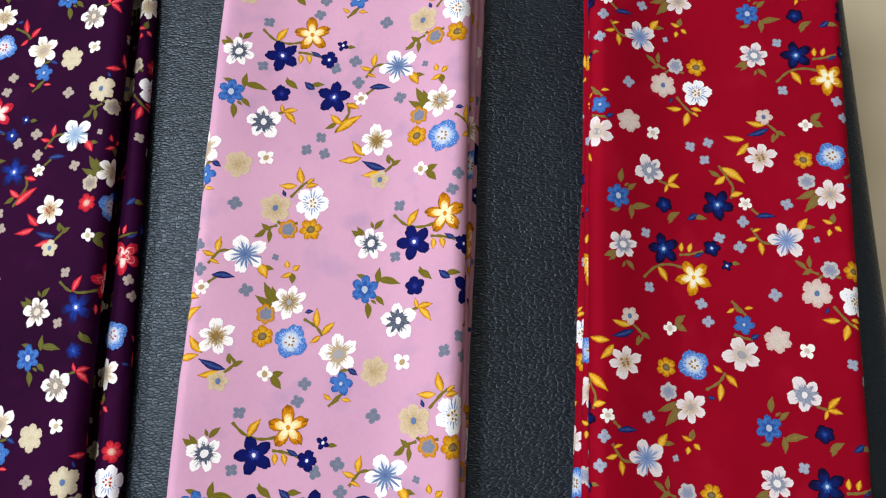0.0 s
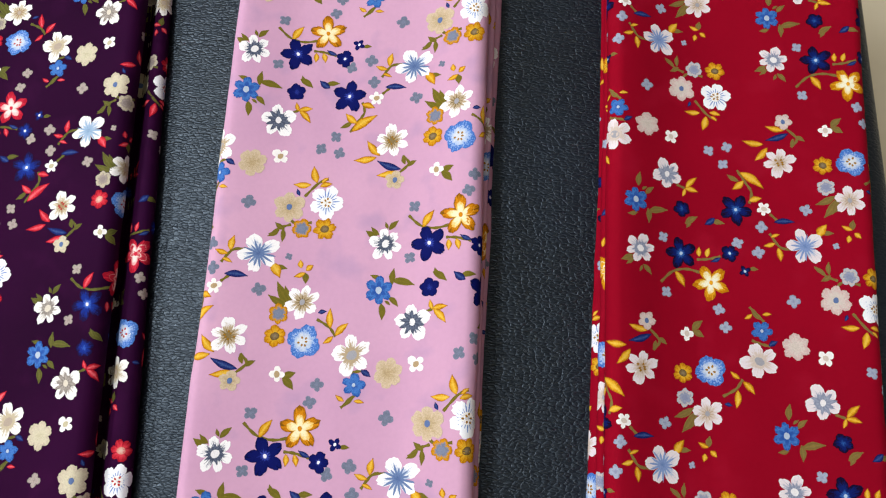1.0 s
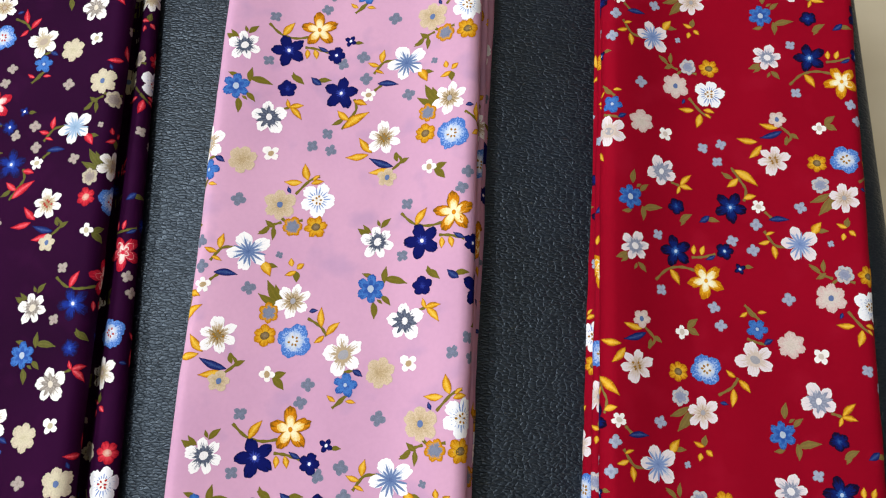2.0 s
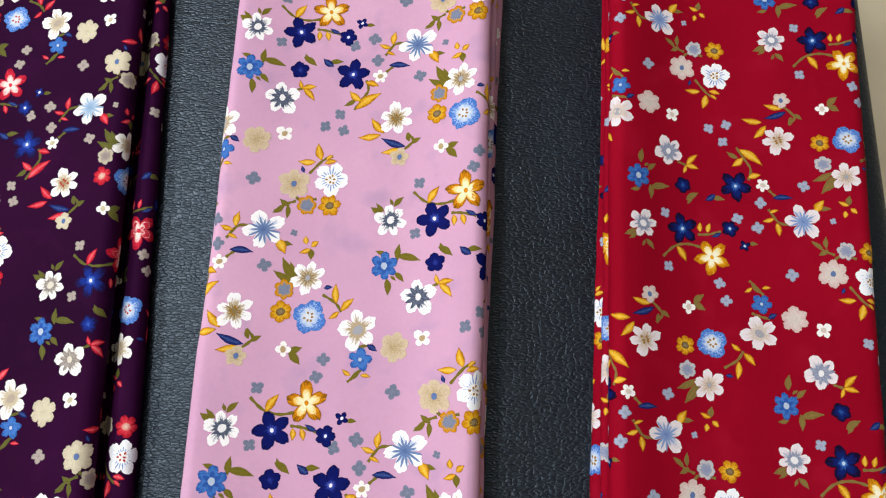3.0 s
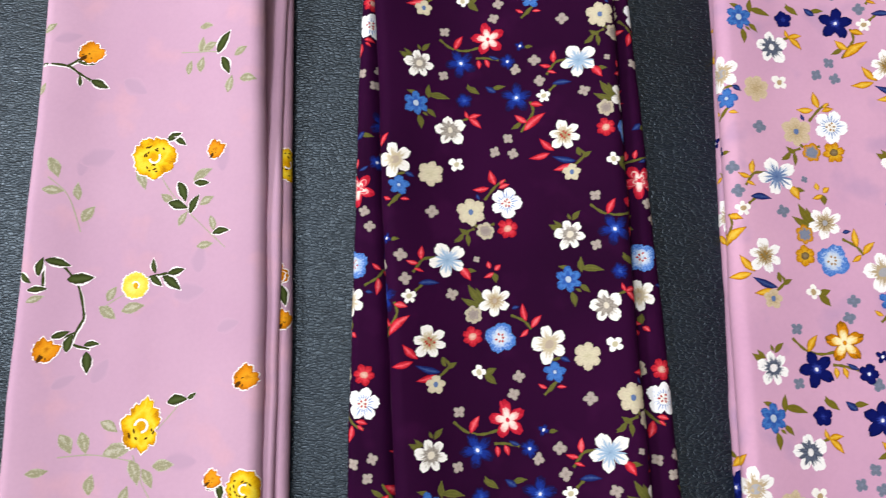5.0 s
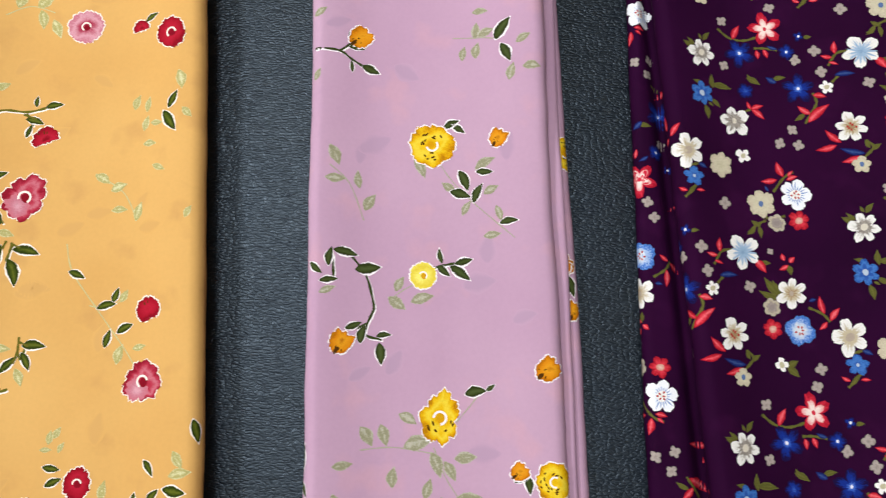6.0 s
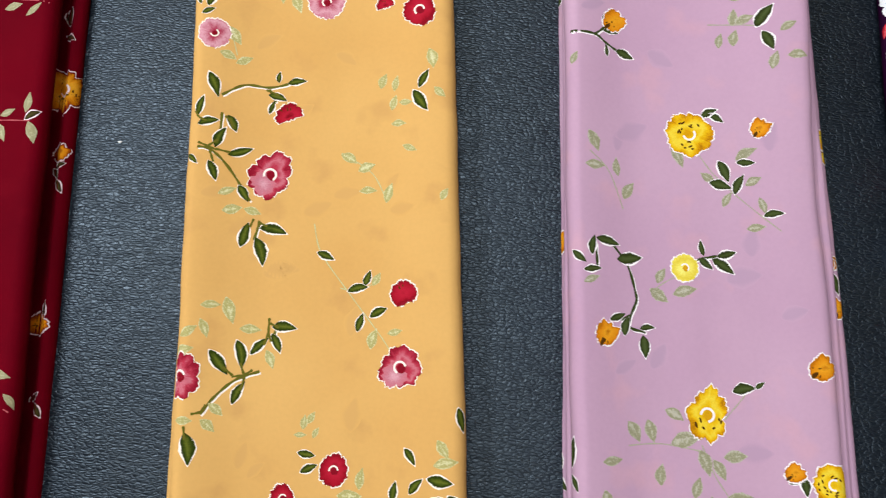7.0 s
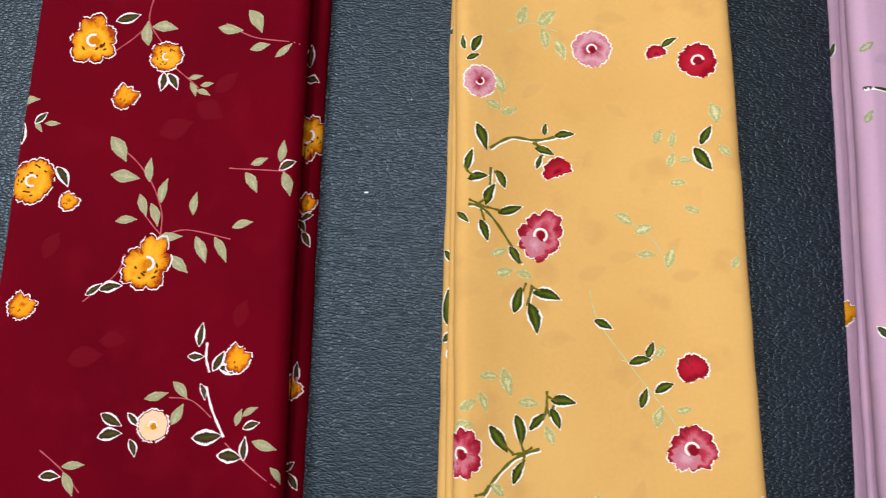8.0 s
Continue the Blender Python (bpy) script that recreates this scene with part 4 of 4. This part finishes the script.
MAROON_PALE = [(-1.1777, 0.1796, -54, 0.0221), (-1.1696, 0.1582, -5, 0.0208), (-1.151, 0.1645, 93, 0.0177), (-1.1382, 0.1488, 82, 0.0181), (-1.1529, 0.1366, -68, 0.0169), (-1.1435, 0.1297, -68, 0.0177), (-1.1641, 0.1243, 8, 0.0152), (-1.1133, 0.14, 87, 0.0164), (-1.074, 0.1246, 15, 0.0157), (-1.1301, 0.1123, 11, 0.0193), (-1.1049, 0.105, -64, 0.0201), (-1.0897, 0.1056, -59, 0.0203), (-1.1197, 0.0932, -40, 0.0175), (-1.1015, 0.2816, -8, 0.0197), (-1.0816, 0.2873, -57, 0.0215), (-1.0755, 0.2656, 12, 0.0154), (-1.0556, 0.2617, 41, 0.0154), (-1.1677, 0.2758, 97, 0.0192), (-1.1549, 0.2812, -2, 0.0189), (-1.1254, 0.241, 13, 0.0105), (-1.1158, 0.2353, 13, 0.0097), (-1.1264, 0.2307, -65, 0.0113), (-1.1181, 0.2282, -18, 0.011)]
MAROON_LOW_PALE = [(-1.0658, 0.1734, 19, 0.0131), (-1.0708, 0.157, -55, 0.0177), (-1.0485, 0.1811, 85, 0.0156), (-1.0426, 0.156, -70, 0.0175), (-1.2505, 0.2142, 4, 0.0154), (-1.2399, 0.193, -54, 0.01), (-1.23, 0.1961, 5, 0.0107), (-1.1238, -0.0028, 18, 0.016), (-1.1072, 0.0021, -44, 0.015), (-1.1072, -0.0148, 65, 0.0154), (-1.0609, -0.0138, 74, 0.0116), (-1.0528, -0.0094, 32, 0.0123), (-1.0401, -0.0314, -14, 0.0172), (-1.0299, -0.0512, -53, 0.013), (-1.1766, -0.0544, 8, 0.0149), (-1.1787, -0.0671, -62, 0.0165)]
MAROON_STEM = [[(-1.1671, 0.3058), (-1.1682, 0.2863), (-1.1555, 0.2678)], [(-1.1795, 0.1831), (-1.1626, 0.1706), (-1.1483, 0.1536), (-1.1382, 0.1322), (-1.1368, 0.1149)], [(-1.1366, 0.1128), (-1.1173, 0.1194), (-1.0827, 0.1138)], [(-1.1507, 0.1293), (-1.1432, 0.1211), (-1.1368, 0.1149)], [(-1.1615, 0.0986), (-1.1657, 0.0836), (-1.1876, 0.0614)], [(-1.1058, 0.2865), (-1.0811, 0.274), (-1.0435, 0.2675)], [(-1.0902, 0.1684), (-1.0696, 0.167), (-1.0448, 0.1654)], [(-1.1147, -0.0035), (-1.0981, -0.0045), (-1.0821, -0.0153)], [(-1.0696, -0.0318), (-1.0556, -0.0421), (-1.0292, -0.0586)], [(-1.2017, -0.0453), (-1.1841, -0.0579), (-1.17, -0.0723)], [(-1.1417, 0.2472), (-1.127, 0.2362), (-1.1221, 0.2318)], [(-1.1921, 0.2586), (-1.1783, 0.2714), (-1.1679, 0.2839)]]
MAROON_WHITE_STEM = [[(-1.0913, 0.0371), (-1.0908, 0.0258), (-1.0871, 0.016)], [(-1.0884, 0.006), (-1.0813, -0.0113), (-1.0709, -0.0281)]]
YELLOW_GHOST = [(-0.8044, 0.3052, 2, 0.0264), (-0.7916, 0.1171, 11, 0.0224), (-0.8142, 0.1045, 23, 0.0235), (-0.7478, 0.1054, 12, 0.0191), (-0.7553, 0.1261, 62, 0.0166), (-0.8399, 0.0537, 13, 0.0256), (-0.8623, 0.2418, 36, 0.0231), (-0.8918, 0.1112, 6, 0.0208), (-0.7807, 0.0171, 80, 0.0238), (-0.8325, 0.1832, 34, 0.0219), (-0.7991, 0.2299, -29, 0.0198), (-0.8565, -0.0833, 76, 0.0197), (-0.8458, -0.0936, 43, 0.0154), (-0.7771, -0.0516, 83, 0.025), (-0.8373, 0.0544, 1, 0.0262)]
LILAC_GHOST = [(-0.5694, 0.1738, 25, 0.0278), (-0.5805, 0.1659, 82, 0.0193), (-0.4784, 0.0873, 84, 0.0228), (-0.4855, 0.0601, 9, 0.0266), (-0.5769, -0.0097, 31, 0.0191), (-0.4613, 0.171, 79, 0.0238), (-0.6009, 0.2773, 20, 0.0215), (-0.4828, -0.0685, 0, 0.0254), (-0.5515, -0.0012, 60, 0.0214), (-0.451, 0.0331, 19, 0.0198), (-0.5448, 0.2367, -31, 0.0239)]
MAROON_GHOST = [(-1.1357, 0.199, 24, 0.0257), (-1.0668, 0.0593, 74, 0.0201), (-1.1796, 0.0209, 13, 0.024), (-1.216, 0.1018, 69, 0.0203), (-1.111, 0.2137, -28, 0.0232), (-1.1609, 0.0341, 3, 0.0189), (-1.1001, 0.237, 44, 0.0218)]
LILAC_FOLD_OPEN = [(-0.4137, 0.1695, 0.0149)]
LILAC_FOLD_BUD = [(-0.4178, 0.0771, 0.0118), (-0.4101, 0.0407, 0.0089), (-0.6227, 0.0893, 0.0119), (-0.4216, 0.075, 0.0117)]
LILAC_FOLD_LEAF = [(-0.413, 0.0588, -72, 0.0198), (-0.4167, 0.0318, 78, 0.0126), (-0.4167, -0.0421, 83, 0.0111), (-0.6231, -0.0818, 80, 0.0208), (-0.6217, -0.0976, -43, 0.0168), (-0.624, 0.2983, 73, 0.0125)]
YELLOW_FOLD_LEAF = [(-0.9206, 0.1127, -47, 0.0145), (-0.9185, 0.0747, 91, 0.0293), (-0.9173, 0.0518, 33, 0.0149), (-0.9146, 0.0405, 83, 0.0139), (-0.927, 0.2997, 3, 0.0135)]
MAROON_FOLD = [(-1.0359, 0.2021, 0.0193)]
MAROON_FOLD_BUD = [(-1.0316, 0.1496, 0.0086), (-1.0306, 0.0089, 0.0099)]
MAROON_FOLD_LEAF = [(-1.0412, 0.2713, 90, 0.0201), (-1.0375, 0.2496, -28, 0.0147), (-1.0451, 0.1916, -66, 0.0156), (-1.0323, 0.1372, 18, 0.0128), (-1.0351, 0.1304, -56, 0.0133), (-1.0307, 0.1198, -56, 0.0149), (-1.0282, 0.0192, 90, 0.0162), (-1.0276, -0.0482, 43, 0.0117), (-1.0238, -0.0584, -54, 0.0142)]
YELLOW_TWIG = [[(-0.9077, 0.1508), (-0.8998, 0.1478), (-0.8938, 0.1458)], [(-0.8998, 0.1478), (-0.8977, 0.1424), (-0.8954, 0.1361)], [(-0.8947, 0.1466), (-0.8841, 0.145)], [(-0.8999, 0.1486), (-0.8933, 0.1545)], [(-0.9123, 0.1763), (-0.9088, 0.1712), (-0.9035, 0.1688)], [(-0.89, 0.1744), (-0.8858, 0.1702), (-0.8837, 0.1643)], [(-0.8585, 0.0924), (-0.8595, 0.0839)], [(-0.8627, 0.0935), (-0.865, 0.0868)], [(-0.858, 0.0906), (-0.8522, 0.0882)], [(-0.8448, 0.0174), (-0.8445, 0.0063), (-0.8421, -0.0005)], [(-0.8445, 0.0072), (-0.8472, -0.0033)], [(-0.8442, 0.0134), (-0.837, 0.0104)], [(-0.8539, -0.0218), (-0.8601, -0.0257), (-0.8683, -0.0272)], [(-0.8592, -0.0266), (-0.8614, -0.0373)], [(-0.8676, -0.0264), (-0.8749, -0.0202)], [(-0.8601, -0.0248), (-0.8631, -0.0168)], [(-0.8931, -0.0547), (-0.8869, -0.0529), (-0.8837, -0.0478)], [(-0.897, -0.0633), (-0.8956, -0.0726)], [(-0.8618, 0.2005), (-0.8513, 0.1966)]]


def bloom_mesh(layer, x, y, R, inks, kind, rnd, aspect, rot):
    ink = {"RAGGED": "bloom", "OPEN": "bloom", "DOTTED": "bloom", "RED": "deep", "BUD": "deep", "ROUND": "soft", "PINK": "soft"}[kind]
    way_y = inks["deep"].name[:3] == "yel"
    fill = 0.93 if inks["deep"].name[:3] == "mar" else 0.96
    rough = {"RAGGED": 0.11 if way_y else 0.15, "BUD": 0.11, "ROUND": 0.012, "PINK": 0.035}.get(kind, 0.06)
    if kind == "BUD":
        up = inks["deep"].name[:3] != "yel"
        plain = ragged_outline(R * 1.1, rnd, 0.05)
        face = (0.9 if up else -1.3) + rnd.uniform(-0.2, 0.2)

        def cup(a):
            c = math.cos(a - face)
            lip = (0.58 + 0.1 * math.sin(7 * a)) if up else ((0.3 if y > 0.1 else 0.8) + 0.05 * math.sin(7 * a))
            slim = 1.0 - 0.25 * math.sin(a - face) ** 2 if up else 0.92
            return min(plain(a) * slim, R * lip / c if c > 0.3 else 9.0)
        shape, rot, aspect = cup, 0.0, 1.0
        v, u, f = polar(layer, x, y, 0.0, lambda a: cup(a) * fill, 54, 6, 5, 0.00018, 1.0)
    else:
        shape = ragged_outline(R * (0.97 if kind == "RED" else 0.9 if kind == "ROUND" else 1.04), rnd, rough, 9 if way_y or kind in ("ROUND", "PINK", "RED") else 7)
        v, u, f = polar(layer, x, y, rot, lambda a: shape(a) * fill, 54, 6, 5, 0.00018, aspect)
    slots = [0] * len(f)
    mats = [inks[ink], inks["mark"], inks["dot"], inks["heart"], inks["petal"]]

    def add(vv, uu, ff, slot):
        base = len(v)
        v.extend(vv)
        u.extend(uu)
        f.extend(tuple(base + i for i in face) for face in ff)
        slots.extend([slot] * len(ff))
    add(*rim_strip(layer, x, y, rot, shape, 0.985 if fill < 0.95 else 0.93, 0.0013, 0.00024, aspect, rnd), 1)
    if kind == "BUD" and inks["deep"].name[:3] == "lil":
        back = face + math.pi
        add(*polar(layer, x + R * 0.85 * math.cos(back), y + R * 0.85 * math.sin(back), back, ragged_outline(R * 0.14, rnd, 0.1), 14, 1, 1, 0.00026, 2.2), 2)
    if kind == "RAGGED" and inks["deep"].name[:3] == "yel":
        dv, du, df = polar(layer, x - R * 0.24, y - R * 0.36, 0.0, ragged_outline(R * 0.48, rnd, 0.16), 24, 3, 3, 0.0002, 1.15)
        add(dv, du, df, 4)
    if kind in ("RAGGED", "RED", "PINK", "ROUND"):
        dv, du, df = polar(layer, x + R * 0.06, y - R * 0.04, 0.4, ragged_outline(R * 0.2, rnd, 0.1), 16, 2, 3, 0.00022)
        add(dv, [(0.1, 0.0)] * len(du), df, 3)
    if kind != "BUD":
        a0, turn = rnd.uniform(0, 6.28), rnd.uniform(3.2, 4.6)
        r = R * 0.24
        vv, uu, ff = [], [], []
        for i in range(13):
            a = a0 + turn * i / 12
            for k in (-1, 1):
                q = r + k * R * 0.045
                vv.append(layer.at(x + q * math.cos(a), y + q * math.sin(a), 0.00026))
                uu.append((0.5, i * 0.2))
        ff = [(2 * i, 2 * i + 1, 2 * i + 3, 2 * i + 2) for i in range(12)]
        add(vv, uu, ff, 1)
    if kind in ("OPEN", "DOTTED", "RAGGED") and inks["bloom"].name[:3] != "yel" or kind == "BUD":
        many = 4 if kind == "BUD" else 7 if kind == "RAGGED" else 15
        for i in range(many):
            if kind == "BUD":
                a, q = face + math.pi + rnd.uniform(-0.6, 0.6), R * rnd.uniform(0.35, 0.8)
            elif kind == "RAGGED":
                a, q = rnd.uniform(3.4, 6.2), R * rnd.uniform(0.3, 0.62)
            else:
                a, q = rnd.uniform(0.6, 5.2), R * rnd.uniform(0.3, 0.72)
            turned = a if kind == "BUD" else a + 1.57 + rnd.uniform(-0.5, 0.5)
            vv, uu, ff = polar(layer, x + q * math.cos(a), y + q * math.sin(a), turned, lambda t: R * 0.042, 8, 1, 1, 0.0003, rnd.uniform(1.2, 2.8))
            add(vv, uu, ff, 2)
    return mesh_of("rose_print", v, f, mats, slots, u)


def rose_cloth(way, label, edges, seed, blooms, dark, pale, stems, pale_stems, white_stems, ghost, fold_blooms, fold_leaves, twigs=()):
    thing, (top, under, _), (t, u, _), (seen_top, _, _) = folded_cloth(way, label, *edges, seed, 0.017 if way == "lilac" else 0.0)
    inks = rose_inks(way)
    joints = [p for pts in stems + list(twigs) for p in pts]

    def tip_of(x, y, deg, length):
        """Which end of a leaf points away from the stems: 1, -1, or 0 where no stem is near."""
        ends = [(x + k * math.cos(radians(deg)) * length / 2, y + k * math.sin(radians(deg)) * length / 2) for k in (-1, 1)]
        near = [min((math.hypot(e[0] - p[0], e[1] - p[1]) for p in joints), default=1.0) for e in ends]
        return 0 if min(near) > 0.012 else (1 if near[0] < near[1] else -1)
    for kind, spots in fold_blooms:
        for x, y, R in spots:
            part("rose_print", bloom_mesh(under, x, y, R, inks, kind, random.Random(int(y * 1000)), 0.9, 0.2), u)
    for x, y, deg, length in fold_leaves:
        part("leaf_print", leaf_mesh(under, x, y, deg, length, inks["dark_leaf"], 0.00015, 0.5, 0.03, 1), u)
    for layer, holder, seen, shift in ((top, t, seen_top, (0, 0)),):
        for step in (-1, 0, 1):
            dx, dy = shift[0] - 0.02 * step, shift[1] + 0.40 * step

            def here(x, y):
                inside = -0.15 < y < 0.37 if step == 0 else not -0.13 < y < 0.35
                return seen(x, y) and inside
            rnd = random.Random(seed)
            for kind, spots in blooms:
                for x, y, R in spots:
                    aspect, rot = (1.0, 0.0) if kind in ("ROUND", "PINK", "OPEN") else (rnd.uniform(0.78, 0.95), rnd.uniform(-0.7, 0.7))
                    if here(x + dx, y + dy):
                        part("rose_print", bloom_mesh(layer, x + dx, y + dy, R, inks, kind, rnd, aspect, rot), holder)
            for spots, ink, lift, w in ((dark, "dark_leaf", 0.00015, 0.49), (pale, "pale_leaf", 0.00012, 0.4 if way == "maroon" else 0.5), (ghost, "ghost", 0.00006, 0.6)):
                for x, y, deg, length in spots:
                    if here(x + dx, y + dy):
                        part("leaf_print", leaf_mesh(layer, x + dx, y + dy, deg, length * (1.1 if ink == "dark_leaf" else 1.08), inks[ink], lift, w * rnd.uniform(0.85, 1.12), rnd.uniform(-0.02, 0.08), (-1 if math.cos(radians(deg)) > 0 else 1) if ink == "dark_leaf" and way != "maroon" else 0, tip_of(x, y, deg, length) if ink == "dark_leaf" and way != "maroon" else 0), holder)
            for pts in twigs:
                w = [(px + dx, py + dy) for px, py in pts]
                if all(here(*p) for p in w):
                    part("stem_print", stem_mesh(layer, w, 0.0017, inks["dark_stem"], 0.0002), holder)
            for lines, ink, width, edge in ((stems, "dark_stem", 0.0020, True), (pale_stems, "pale_stem", 0.0009, False), (white_stems, "mark", 0.0016, False)):
                for pts in lines:
                    w = [(px + dx, py + dy) for px, py in pts]
                    if all(here(*p) for p in w):
                        part("stem_print", stem_mesh(layer, w, width, inks[ink], 0.0001), holder)
                        if edge:
                            part("stem_edge_print", stem_mesh(layer, [(px + 0.0009, py - 0.0011) for px, py in w], width * 0.9, inks["mark"], 0.00008), holder)


rose_cloth("lilac", "pleated lilac crepe fabric with yellow rose sprays on black leather",
           ((-0.6191, -0.0178), (-0.4230, -0.032), (-0.6205, -0.0090), (-0.4060, -0.034), ((-0.6196, -0.013), (-0.4140, -0.022)), (0.016, 0.008)), 4,
           [("OPEN", LILAC_OPEN), ("BUD", LILAC_BUD), ("ROUND", LILAC_ROUND), ("RAGGED", LILAC_RAGGED), ("DOTTED", LILAC_DOTTED)],
           LILAC_DARK_A + LILAC_DARK_B, LILAC_PALE_A + LILAC_PALE_B + LILAC_LOW_PALE, LILAC_STEM, LILAC_PALE_STEM, [], LILAC_GHOST, [("OPEN", LILAC_FOLD_OPEN), ("BUD", LILAC_FOLD_BUD)], LILAC_FOLD_LEAF)
rose_cloth("yellow", "folded apricot-yellow crepe fabric with red rose sprays on black leather",
           ((-0.9102, -0.0494), (-0.6975, -0.06), (-0.9200, -0.0352), (-0.7050, -0.06), ((-0.9150, -0.042), (-0.708, -0.06)), (0.016, 0.014)), 5,
           [("PINK", YELLOW_PINK), ("RED", YELLOW_RED + YELLOW_LOW_RED), ("BUD", YELLOW_BUD), ("RAGGED", YELLOW_RAGGED)],
           YELLOW_DARK + YELLOW_LOW_DARK, YELLOW_PALE + YELLOW_LOW_PALE, YELLOW_STEM, YELLOW_PALE_STEM, [], YELLOW_GHOST, [], YELLOW_FOLD_LEAF, YELLOW_TWIG)
rose_cloth("maroon", "folded maroon crepe fabric with orange rose sprays on black leather",
           ((-1.2525, -0.0202), (-1.0280, -0.0425), (-1.2490, -0.02), (-1.0185, -0.0328), None, (0.005, 0.012)), 6,
           [("RAGGED", MAROON_RAGGED), ("OPEN", [p for p in MAROON_ROUND if p[1] > 0.2]), ("ROUND", [p for p in MAROON_ROUND if p[1] <= 0.2]), ("BUD", MAROON_BUD), ("DOTTED", MAROON_DOTTED)],
           MAROON_DARK, MAROON_PALE + MAROON_LOW_PALE, [], MAROON_STEM, MAROON_WHITE_STEM, MAROON_GHOST, [("RAGGED", MAROON_FOLD), ("BUD", MAROON_FOLD_BUD)], MAROON_FOLD_LEAF)

# ---- a fleck of lint on the leather ----
bm = bmesh.new()
bmesh.ops.create_icosphere(bm, subdivisions=2, radius=1)
for v in bm.verts:
    k = 1 + 0.3 * noise.noise(v.co * 2)
    v.co = (-0.988 + v.co.x * 0.0018 * k, 0.161 + v.co.y * 0.0008 * k, SEAT + 0.0006 + v.co.z * 0.0006)
me = bpy.data.meshes.new("lint")
bm.to_mesh(me)
bm.free()
me.materials.append(PANEL)
tagged(new("lint", me), "tiny white fleck of lint on black leather", "lint")
